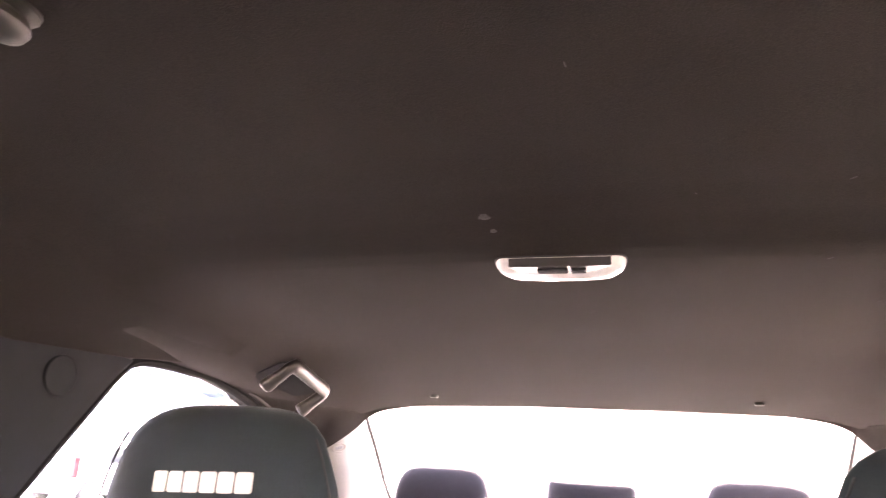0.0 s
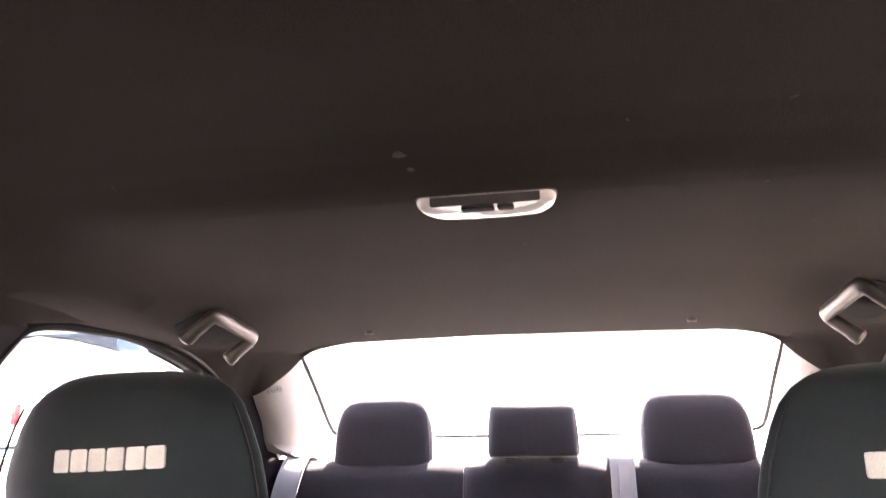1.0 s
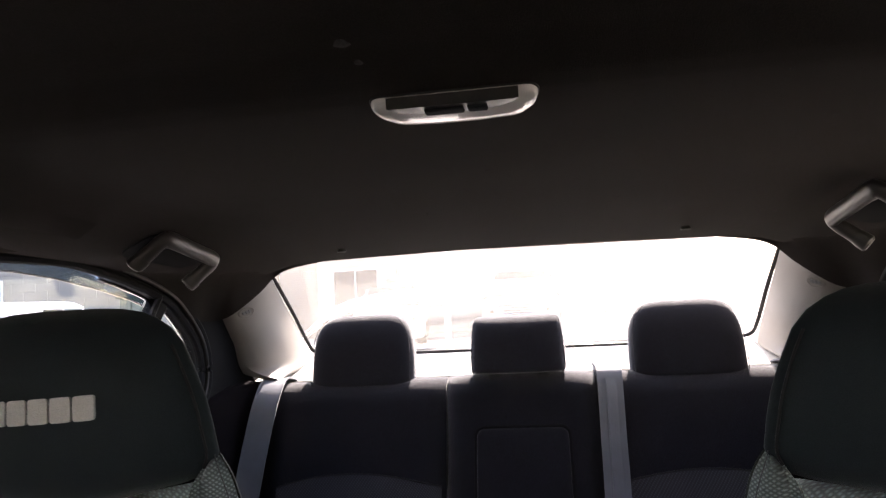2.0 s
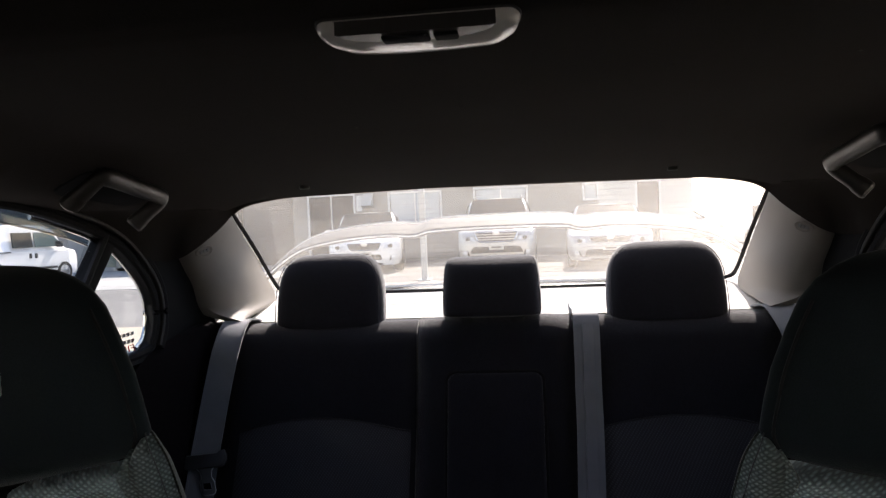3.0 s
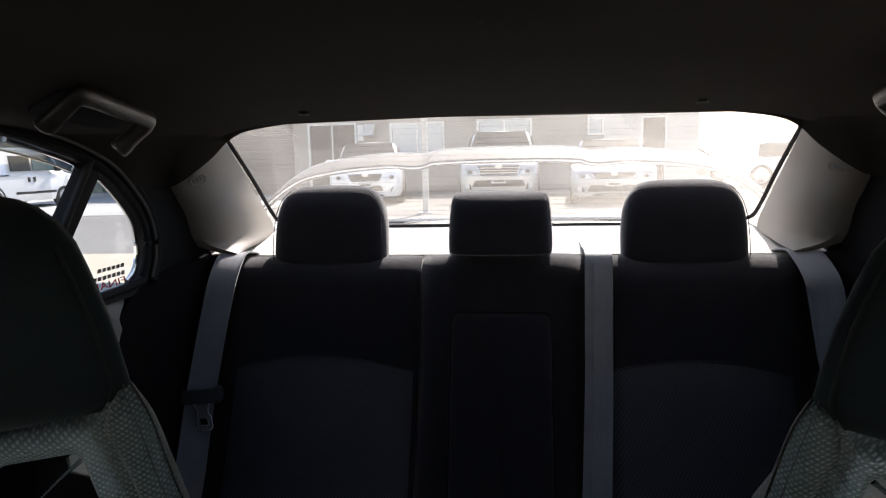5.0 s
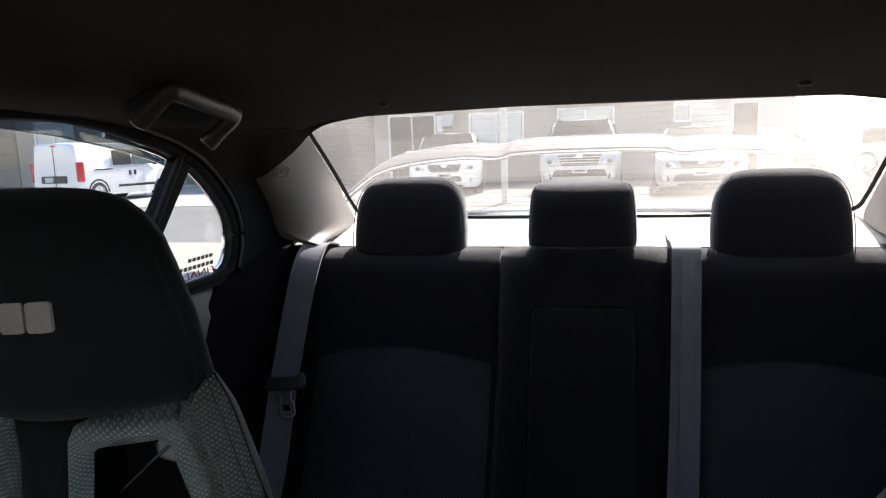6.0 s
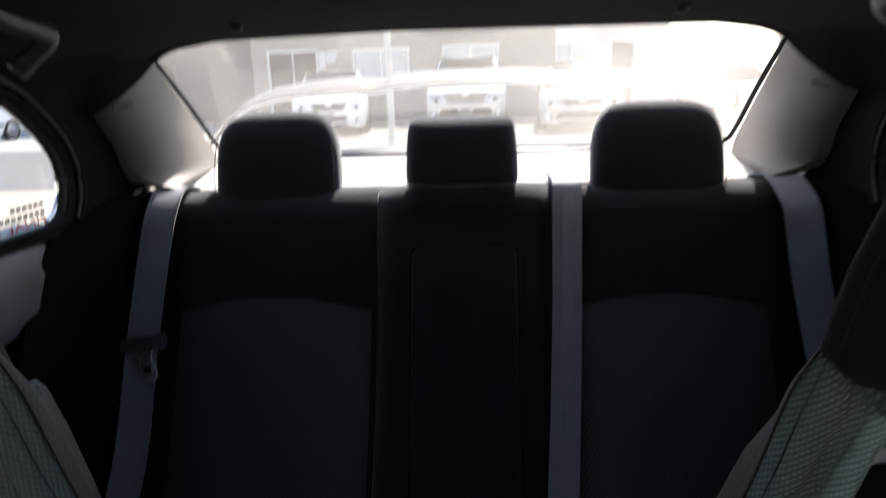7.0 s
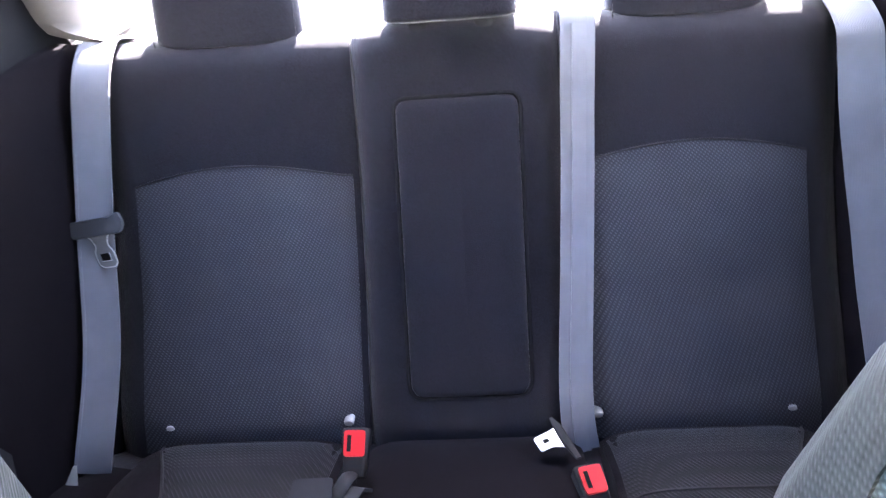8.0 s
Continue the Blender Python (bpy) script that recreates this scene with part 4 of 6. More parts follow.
def headrest(cx, wide, z0, z1, y_front, lean, label, group, square=False):
    """A padded headrest on two posts; piping runs along the edge of its front face."""
    h = thing("rear_headrest", (cx, y_front + 0.05, z0), label, "headrest", group=group)
    tall = z1 - z0
    shape = ((0.0, 0.90, 0.80), (0.012, 0.97, 0.92), (0.06, 0.995, 0.985), (0.25, 1.0, 1.0), (0.50, 0.985, 0.98), (0.68, 0.945, 0.94), (0.80, 0.885, 0.86), (0.89, 0.80, 0.74), (0.95, 0.69, 0.58), (0.985, 0.54, 0.38), (1.0, 0.34, 0.18))
    if square:
        shape = ((0.0, 0.93, 0.72), (0.02, 0.975, 0.86), (0.08, 0.995, 0.97), (0.30, 1.0, 1.0), (0.60, 0.985, 1.0), (0.78, 0.965, 0.95), (0.88, 0.945, 0.84), (0.95, 0.905, 0.64), (0.985, 0.85, 0.42), (1.0, 0.75, 0.20))
    deep = 0.047
    rings, edge_l, edge_r = [], [], []
    for v in smooth_path(shape, 4):
        t, fx, fy = v
        z = z0 + tall * t
        cy = y_front + deep + lean * tall * t
        rings.append(oval(cx, cy, z, wide * fx, deep * fy, 3.0, 48))
        if 0.0 < t < 0.97:
            yy = cy - deep * fy * 0.80
            edge_l.append(Vector((cx - wide * fx * 0.955, yy, z)))
            edge_r.append(Vector((cx + wide * fx * 0.955, yy, z)))
    part("cushion", loft(rings), SEAT_CLOTH, h)
    for edge in (edge_l, edge_r):
        part("side_seam", tube(edge[::3], 0.0008, 6), SEAT_CLOTH, h, "stitched side seam")
    for sx in (-1, 1):
        part("post", tube([(cx + sx * wide * 0.5, y_front + deep, z0 - 0.05), (cx + sx * wide * 0.5, y_front + deep, z0 + 0.02)], 0.006, 10), STEEL, h, "steel post")
        part("post_guide", loft([oval(cx + sx * wide * 0.5, y_front + deep, z0 + dz, r, r, 2.5, 14) for dz, r in ((-0.03, 0.014), (-0.006, 0.015), (-0.002, 0.012))]), BLACK_PLASTIC, h, "black post guide")


headrest(-0.328, 0.1105, 0.926, 1.071, 1.487, 0.20, "tall black cloth outer rear headrest", "rear headrests")
headrest(0.328, 0.1105, 0.926, 1.071, 1.487, 0.20, "tall black cloth outer rear headrest", "rear headrests")
headrest(-0.002, 0.0945, 0.945, 1.056, 1.455, 0.30, "low wide black cloth middle rear headrest", "rear headrests", True)


# ---- belts ----
def belt_path(points, lift=0.012):
    """A strap laid on the seat: (x, z) down the backrest; it stands a little off the cushion further down."""
    return [Vector((x, back_y(z) - lift * along(z, (0.40, 0.75), (1.55, 1.0)), z)) for x, z in points]


def shoulder_belt(s, points, label, lift=0.032, lean=0.30):
    """A shoulder belt from the shelf down the seat; lift: how far it stands off the backrest; lean: how far its outer edge comes forward."""
    b = thing("seat_belt", (s * 0.52, 1.5, 0.95), label, "seat belt", group="rear seat belts")
    bx = points[0][0]
    head = [Vector((mix(s * 0.505, bx, 0.3), 1.600, 0.912)), Vector((mix(s * 0.505, bx, 0.4), 1.57, 0.930)), Vector((mix(s * 0.506, bx, 0.6), 1.535, 0.9425)), Vector((mix(s * 0.508, bx, 0.8), 1.495, 0.944))]
    path = smooth_path(head + belt_path(points, lift), 6)
    part("webbing", ribbon(path, 0.049, (1, -lean * s, 0)), WEBBING, b, "grey woven webbing")
    for e in (-1, 1):
        part("selvedge", ribbon([p + Vector((e * 0.0225, -0.0008 - e * s * 0.0225 * lean, 0.0006)) for p in path], 0.004, (1, -lean * s, 0), 0.0016), WEBBING, b, "thicker woven edge")
    return b


left_belt = shoulder_belt(-1, [(-0.513, 0.905), (-0.525, 0.84), (-0.533, 0.773), (-0.538, 0.70), (-0.536, 0.636), (-0.534, 0.57), (-0.534, 0.513), (-0.541, 0.44), (-0.549, 0.40)],
                                     "grey rear shoulder belt hanging unbuckled with its tongue")
shoulder_belt(1, [(0.525, 0.912), (0.532, 0.87), (0.538, 0.80), (0.546, 0.73), (0.550, 0.66), (0.552, 0.59), (0.553, 0.525), (0.553, 0.44), (0.553, 0.38)], "grey rear shoulder belt hanging along the wing",
                              0.048, 0.50)


def tongue(owner, at, right, down):
    """A belt tongue: a plastic cross bar with a slot and a pierced steel plate."""
    at, right, down = Vector(at), Vector(right).normalized(), Vector(down).normalized()
    out = right.cross(down).normalized()
    if out.y > 0:
        out = -out

    def P(u, v, w):
        return at + right * (u * 1.1) + down * (v * 1.1) + out * w
    bar = rounded_outline([(-0.040, -0.004, 0), (-0.030, -0.014, 0), (0.032, -0.014, 0), (0.040, -0.020, 0), (0.043, -0.004, 0), (0.034, 0.010, 0), (-0.034, 0.010, 0)], 0.008, 4)
    part("tongue_bar", loft([[P(p.x * k, p.y * k, w) for p in bar] for w, k in ((-0.003, 0.92), (-0.001, 1.0), (0.006, 1.0), (0.009, 0.88))]), TONGUE_PLASTIC, owner, "dark grey plastic tongue bar")
    half = [(0.024, 0.004), (0.0125, 0.014), (0.0095, 0.025), (0.0145, 0.034), (0.0145, 0.051), (0.0095, 0.056)]
    edge = [(u + 0.002, v) for u, v in half] + [(-u + 0.002, v) for u, v in half[::-1]]
    shape = rounded_outline([Vector((u * 0.85, v * 0.95, 0)) for u, v in edge], 0.0025, 3)
    blade = part("tongue_plate", plate([P(p.x, p.y, 0.0012) for p in shape], out * 0.0024), BLADE_STEEL, owner, "grey steel plate", smooth=False)
    # bright tubes paint the glints along the edges of the steel plate
    part("plate_glint", tube([P(p.x, p.y, 0.0026) for p in shape], 0.0012, 6), TONGUE_STEEL, blade, "bright tube painting the light caught on the plate's edge")
    part("latch_hole", plate([P(u * 0.85, v * 0.95, 0.0036) for u, v in ((-0.0055, 0.036), (0.0095, 0.036), (0.0095, 0.047), (-0.0055, 0.047))], out * 0.0004), RUBBER_AND_SHADE, blade, "dark square latch hole", smooth=False)
    part("hole_glint", tube([P(u * 0.85, v * 0.95, 0.0038) for u, v in ((-0.0055, 0.047), (0.0095, 0.047), (0.0095, 0.036))], 0.0006, 6), TONGUE_STEEL, blade, "bright tube painting the light caught on the hole's edge")


tongue(left_belt, (-0.537, back_y(0.703) - 0.038, 0.703), (1, 0.02, 0.10), (0.30, -0.38, -0.86))
part("care_tag", plate([(-0.550, 1.172, 0.441), (-0.545, 1.173, 0.441), (-0.550, 1.166, 0.411), (-0.567, 1.166, 0.413)], (0, 0.001, 0.0005)), TAG_CLOTH, left_belt, "white cloth tag", smooth=False)

mid_belt = thing("seat_belt", (0.165, 1.45, 0.94), "grey middle seat belt with tongue, running straight down the seat", "seat belt", group="rear seat belts")
path = smooth_path([(0.172, 1.622, 0.940), (0.172, 1.608, 0.9505), (0.172, 1.57, 0.9465), (0.172, 1.53, 0.9485), (0.172, 1.503, 0.947), (0.172, 1.482, 0.938)] + belt_path([(0.171, 0.90), (0.169, 0.82), (0.167, 0.734), (0.158, 0.587), (0.149, 0.484), (0.149, 0.43), (0.154, 0.395)], 0.016), 6)
part("webbing", ribbon(path, 0.047, (1, 0, 0)), WEBBING, mid_belt, "grey woven webbing")
fold = [p + Vector((0.0015, -0.004, 0)) for p in path[32:]]
part("webbing_fold", ribbon(fold, 0.020, (1, 0.2, 0)), WEBBING, mid_belt, "folded second layer of webbing")
part("tongue_bar", tube([(0.106, 1.200, 0.474), (0.113, 1.182, 0.476), (0.122, 1.153, 0.476), (0.133, 1.130, 0.472)], [0.003, 0.006, 0.0065, 0.004], 8, 0.6), BLACK_PLASTIC, mid_belt, "black plastic tongue bar")
tp = rounded_outline([(0.080, 1.166, 0.470), (0.089, 1.143, 0.470), (0.104, 1.151, 0.471), (0.120, 1.148, 0.473), (0.113, 1.184, 0.475), (0.103, 1.178, 0.472)], 0.004, 3)
part("tongue_plate", plate(tp, (0.0, -0.0008, 0.0025)), TONGUE_STEEL, mid_belt, "bright steel tongue plate", smooth=False)
part("tongue_hole", plate([(0.091, 1.161, 0.4732), (0.094, 1.155, 0.4732), (0.101, 1.158, 0.4736), (0.098, 1.164, 0.4736)], (0, 0, 0.0006)), RUBBER_AND_SHADE, mid_belt, "square latch hole", smooth=False)


def buckle(at, aim, side, label, group):
    """A seat-belt buckle: a black case with a red press button and a dark slot."""
    at, aim = Vector(at), Vector(aim).normalized()
    side = (Vector(side) - aim * Vector(side).dot(aim)).normalized()
    out = side.cross(aim)
    b = thing("belt_buckle", at, label, "buckle", group=group)

    def ring(h, a, c):
        return [at + aim * h + side * (p.x * a) + out * (p.y * c) for p in rounded_outline([(-1, -1, 0), (1, -1, 0), (1, 1, 0), (-1, 1, 0)], 0.5, 4)]
    part("case", loft([ring(-0.055, 0.013, 0.008), ring(-0.02, 0.017, 0.010), ring(0.0, 0.0185, 0.012), ring(0.004, 0.016, 0.010)]), BLACK_PLASTIC, b, "black plastic case")
    # the button sits on the face that looks to the front and up
    f = [at + side * u + aim * v + out * 0.0118 for u, v in ((-0.013, -0.032), (0.013, -0.032), (0.0135, 0.0), (-0.0135, 0.0))]
    part("button", loft([rounded_outline(f, 0.004, 3), [p + out * 0.004 for p in rounded_outline(f, 0.004, 3)]]), RED_PLASTIC, b, "red press button")
    f2 = [at + side * u + aim * v + out * 0.0155 for u, v in ((-0.009, -0.026), (-0.004, -0.026), (-0.004, -0.006), (-0.009, -0.006))]
    part("slot", plate(f2, out * 0.0012), RUBBER_AND_SHADE, b, "dark latch slot", smooth=False)
    return b


buckle((-0.143, 1.156, 0.502), (0.02, 0.80, 0.60), (1, 0, 0), "black buckle with red button standing between the cushions", "buckles")
buckle((0.137, 1.096, 0.486), (-0.20, 0.90, 0.35), (1, 0.2, 0.0), "black buckle with red button on the middle strap", "buckles")
bl = thing("lap_buckle", (-0.21, 1.19, 0.40), "folded grey lap buckle lying between bench cushions", "buckle", group="buckles")
part("case", loft([rounded_outline([(-0.218, 1.104, 0.462 + z), (-0.168, 1.103, 0.464 + z), (-0.160, 1.046, 0.466 + z), (-0.218, 1.050, 0.462 + z)], 0.006, 3) for z in (0.0, 0.013, 0.016)]), PILLAR_PLASTIC, bl, "flat grey buckle case")
part("strap_knot", tube(smooth_path([(-0.150, 1.128, 0.455), (-0.148, 1.112, 0.474), (-0.152, 1.094, 0.482), (-0.160, 1.078, 0.476), (-0.166, 1.070, 0.462)], 5), [0.006] + [0.010] * 19 + [0.007], 10, 0.5), BLACK_PLASTIC, bl, "dark loop of folded webbing")
part("strap_fold", ribbon([(-0.134, 1.100, 0.462), (-0.140, 1.088, 0.476), (-0.148, 1.070, 0.476), (-0.150, 1.050, 0.462)], 0.030, (1, -0.4, 0.2), 0.002), BLACK_PLASTIC, bl, "dark folded strap end")


# ---- front bucket seats ----
def smooth_ring(points, steps=3):
    p = [Vector(q) for q in points]
    n = len(p)
    out = []
    for i in range(n):
        a, b, c, d = p[i - 1], p[i], p[(i + 1) % n], p[(i + 2) % n]
        for k in range(steps):
            t = k / steps
            out.append(0.5 * (2 * b + (c - a) * t + (2 * a - 5 * b + 4 * c - d) * t * t + (3 * b - a - 3 * c + d) * t ** 3))
    return out


def bucket_half(z):
    """Half width of the seat at a height."""
    return along(z, (0.40, 0.62, 0.74, 0.80, 0.86, 0.88, 0.90, 0.92, 0.94, 0.957, 0.970, 0.982), (0.240, 0.240, 0.222, 0.204, 0.185, 0.179, 0.173, 0.168, 0.163, 0.158, 0.153, 0.149))


def bucket_inner(z):
    """Where the side bolster meets the slot frame."""
    return along(z, (0.40, 0.74, 0.80, 0.85, 0.896, 0.92, 0.951, 0.97, 0.982), (0.170, 0.170, 0.166, 0.158, 0.146, 0.137, 0.126, 0.126, 0.130))


def bucket_front(z):
    return along(z, (0.40, 0.60, 0.75, 0.88, 0.95, 1.00, 1.06, 1.11), (0.56, 0.625, 0.665, 0.688, 0.684, 0.675, 0.672, 0.676))


def crown(u):
    """How far the head panel swells forward, u from its middle (0) to its edge (1)."""
    return -0.032 * (1 - u * u)


def bucket_seat(cx, back, low, mark, tuck, slim=0.0):
    """A sports seat seen from in front, set back and lowered by the given metres; mark: where its stitched blocks begin;
    tuck: how far its flank draws in behind the seam, at four heights; slim: how much narrower its head is towards the door."""
    seat = thing("front_seat", (cx, 0.62, 0.21), "black bucket sports seat with grey textured shoulders and harness slots", "seat", group="front bucket seats")
    # head panel: its lower edge is a shallow arc above the slot frames
    shape = ((0.929, 0.026, 0.3), (0.935, 0.050, 0.55), (0.942, 0.080, 0.75), (0.948, 0.108, 0.85), (0.955, 0.130, 0.93), (0.964, 0.143, 0.97), (0.976, 0.1475, 1.0), (1.000, 0.1450, 1.0), (1.022, 0.140, 1.0),
             (1.050, 0.130, 1.0), (1.070, 0.1205, 0.95), (1.084, 0.1075, 0.86), (1.0935, 0.092, 0.74), (1.099, 0.077, 0.58), (1.1025, 0.057, 0.38), (1.104, 0.032, 0.16))
    rings = []
    for z, hx, k in shape:
        f = bucket_front(z)
        pts = [(u, crown(u) + 0.002 + 0.012 * u ** 6) for u in (0.0, 0.3, 0.6, 0.82, 0.94)] + [(1.0, 0.014), (0.965, 0.024), (0.85, 0.042), (0.55, 0.064), (0.0, 0.070)]
        loop = pts + [(-u, y) for u, y in pts[-2:0:-1]]
        rings.append(smooth_ring([Vector((cx + hx * u * (1 - slim if u * cx > 0 else 1), f + 0.030 + (y - 0.030) * k, z)) for u, y in loop], 3))
    head = part("head_panel", loft(rings), BUCKET_SUEDE, seat, "smooth black head panel")
    for sx in (-1, 1):
        seam = smooth_path([(cx + sx * hx * 0.955, bucket_front(z) + 0.0065, z) for z, hx, k in shape[5:11]], 4)
        part("head_seam", tube(seam, 0.0013, 6), PIPING, seat)
    # embroidered mark as a row of plain blocks
    for k in range(6):
        x0 = mark + 0.0190 * k
        x1 = x0 + 0.0170
        z0 = 1.0095 + 0.0006 * k
        ends = [(x, bucket_front(1.0) + crown(x / 0.1465) + 0.0035) for x in (x0, x1)]
        outline = [Vector((cx + x, y, z0 + dz)) for (x, y), dz in ((ends[0], 0.0), (ends[1], 0.0006), (ends[1], 0.0212), (ends[0], 0.0206))]
        part("embroidered_block", plate(rounded_outline(outline, 0.003, 3), (0, -0.0042, 0)), THREAD, head, "pale embroidered block", smooth=False)

    # side bolsters, one each side, from shoulder to hip, with a seam where front and flank meet
    for sx in (-1, 1):
        rings, line, side = [], [], []
        for z in (0.44, 0.52, 0.60, 0.68, 0.74, 0.80, 0.84, 0.88, 0.91, 0.93, 0.945, 0.953, 0.959, 0.964, 0.969, 0.973, 0.976, 0.979, 0.981):
            k = math.sqrt(max(0.004, 1 - (max(0.0, z - 0.950) / 0.0315) ** 2))
            w, f, inner = bucket_half(z), bucket_front(z), bucket_inner(z)
            reach = along(z, (0.44, 0.62, 0.75, 0.85), (0.070, 0.070, 0.034, 0.0))
            mid_x, mid_y = w - 0.009, f + 0.026
            e = along(z, (0.80, 0.845, 0.88, 0.92), tuck)
            row = [(inner - 0.006, f + 0.006), (mix(inner, w, 0.22), f + 0.001 - reach * 0.5), (mix(inner, w, 0.50), f - 0.005 - reach), (mix(inner, w, 0.80), f - 0.003 - reach), (w - 0.004, f + 0.003 - reach * 0.8), (w - 0.0005, f + 0.012 - reach * 0.4),
                   (w - 0.006 * min(1.0, e / 0.03), f + 0.024), (w - 0.385 * e, f + 0.036), (w - e, f + 0.062), (w - e - 0.018, f + 0.085), (w - e - 0.035, f + 0.104), (min(inner, w - 0.08), f + 0.106)]
            slant = 0.016 * min(1.0, max(0.0, (z - 0.92) / 0.05))
            rings.append(smooth_ring([Vector((cx + sx * mix(mid_x, x, k), mix(mid_y, y, k), z - 1.3 * slant * max(0.0, 1 - (mix(mid_x, x, k) - inner) / (w - inner)) - 40 * slant * max(0.0, mix(mid_y, y, k) - f - 0.03))) for x, y in row]))
            curve = rings[-1][15:31]
            side.append([p + Vector((sx * 0.0016, -0.0004, 0.0008)) for p in curve] + [p - Vector((sx * 0.003, 0, 0)) for p in curve[::-1]])
            if 0.52 < z < 0.978:
                line.append((cx + sx * mix(mid_x, w - 0.0035, k), mix(mid_y, f + 0.0020 - reach * 0.8, k), z - 0.001))
        bol = part("bolster", loft(rings), BOLSTER_CLOTH if sx > 0 else BOLSTER_CLOTH_TURNED, seat, "dark grey textured cloth side bolster")
        part("flank", loft(side), FLANK_CLOTH if sx > 0 else FLANK_CLOTH_TURNED, bol, "dark grey-green cloth flank behind the seam")
        part("bolster_seam", tube(smooth_path(line, 4), 0.0005, 6), TONGUE_PLASTIC, bol)
        # frame of the harness slot
        slot = rounded_outline([(0.029, 0, 0.931), (0.126, 0, 0.948), (0.160, 0, 0.840), (0.150, 0, 0.790), (0.027, 0, 0.790)], 0.010, 4)
        hole = rounded_outline([(0.044, 0, 0.912), (0.113, 0, 0.926), (0.144, 0, 0.845), (0.132, 0, 0.815), (0.040, 0, 0.815)], 0.007, 4)

        def at_slot(p, lift):
            return Vector((cx + sx * p.x, bucket_front(p.z) + 0.000 - lift, p.z))
        mids = [a.lerp(b, 0.5) for a, b in zip(slot, hole)]
        fr = loft([[at_slot(p, -0.03) for p in slot], [at_slot(p, -0.004) for p in slot], [at_slot(a.lerp(b, 0.25), 0.005) for a, b in zip(slot, hole)], [at_slot(p, 0.008) for p in mids],
                   [at_slot(a.lerp(b, 0.8), 0.004) for a, b in zip(slot, hole)], [at_slot(p, -0.006) for p in hole]], caps=False)
        part("slot_frame", fr, BUCKET_CLOTH if sx > 0 else BUCKET_CLOTH_TURNED, seat, "grey textured frame of a harness slot")
        part("slot_wall", loft([[at_slot(p, -0.006) for p in hole], [at_slot(p, -0.047) for p in hole]], caps=False), RUBBER_AND_SHADE, seat, "dark inner wall of the slot")
        part("slot_back", plate([at_slot(p, -0.046) for p in slot], (0, 0.01, 0)), RUBBER_AND_SHADE, seat, "dark hollow of the slot", smooth=False)
        tri = [(0.092, 0.917), (0.108, 0.921), (0.115, 0.901), (0.093, 0.906)]
        guide = part("slot_guide", plate([at_slot(Vector((x, 0, z)), -0.016) for x, z in tri], (0, 0.003, 0)), TONGUE_STEEL, seat, "bent steel strap guide", smooth=False)
        part("guide_rod", tube([at_slot(Vector((0.108, 0, 0.9195)), -0.011), at_slot(Vector((0.094, 0, 0.908)), -0.012), at_slot(Vector((0.052, 0, 0.872)), -0.018)], [0.0022, 0.0014, 0.0010], 8), STEEL, guide, "thin steel rod")
        part("guide_edge", tube([at_slot(Vector((x, 0, z)), -0.0145) for x, z in tri[1:] + tri[:1]], 0.0009, 6), STEEL, guide, "bright guide edge")
    # padding behind slots and bolsters
    rings = []
    for z in (0.78, 0.86, 0.92, 0.95, 0.968):
        w, f = bucket_half(z) - 0.050, bucket_front(z)
        rings.append([Vector((cx + w * u, f + 0.060, z)) for u in np.linspace(-1, 1, 9)] + [Vector((cx + w * u * 0.9, f + 0.080, z)) for u in np.linspace(1, -1, 5)])
    part("shoulder_padding", loft(rings), BUCKET_SUEDE, seat, "black padding behind the slots")
    # centre panel below the head
    rings = []
    for z in (0.42, 0.52, 0.62, 0.70, 0.78, 0.84, 0.90, 0.93):
        f = bucket_front(z)
        hx = 0.150 if z < 0.77 else 0.032
        rings.append([Vector((cx + u * hx, f + 0.014 + 0.012 * (1 - abs(u) ** 3) * -1, z)) for u in np.linspace(-1, 1, 11)] + [Vector((cx + hx, f + 0.075, z)), Vector((cx - hx, f + 0.075, z))])
    part("centre_panel", loft(rings), BUCKET_SUEDE, seat, "black centre panel")
    shell = []
    for z in (0.36, 0.50, 0.65, 0.78, 0.86, 0.92, 0.96, 1.02, 1.06, 1.082):
        w = bucket_half(z) - 0.085 if z < 0.97 else along(z, (0.96, 1.02, 1.06, 1.09), (0.082, 0.078, 0.06, 0.03))
        f = bucket_front(z)
        shell.append([Vector((cx + w * u, f + 0.088 + 0.035 * (1 - u * u), z)) for u in np.linspace(-1, 1, 13)] + [Vector((cx + w * u, f + 0.080, z)) for u in np.linspace(0.97, -0.97, 5)])
    part("back_shell", loft(shell), BLACK_PLASTIC, seat, "black hard back shell")
    # seat cushion and base
    cush = []
    for y in np.linspace(0.06, 0.60, 12):
        cush.append([Vector((cx + 0.25 * u, y, 0.45 + 0.05 * max(0.0, abs(u) - 0.55) / 0.45 - 0.06 * max(0.0, (0.14 - y) / 0.08) - 0.03 * (y - 0.06))) for u in np.linspace(-1, 1, 13)] + [Vector((cx + 0.25, y, 0.30)), Vector((cx - 0.25, y, 0.30))])
    part("cushion", loft(cush), BUCKET_CLOTH, seat, "grey textured seat cushion")
    part("base", block(cx - 0.20, cx + 0.20, 0.12, 0.60, 0.212 - low, 0.305, 0.01), BLACK_PLASTIC, seat, "black seat base")
    seat.location += Vector((0, back, low))


bucket_seat(-0.372, 0.0, 0.0, -0.048, (0.027, 0.030, 0.034, 0.035), 0.065)
bucket_seat(0.372, 0.028, -0.012, -0.070, (0.001, 0.010, 0.018, 0.032))

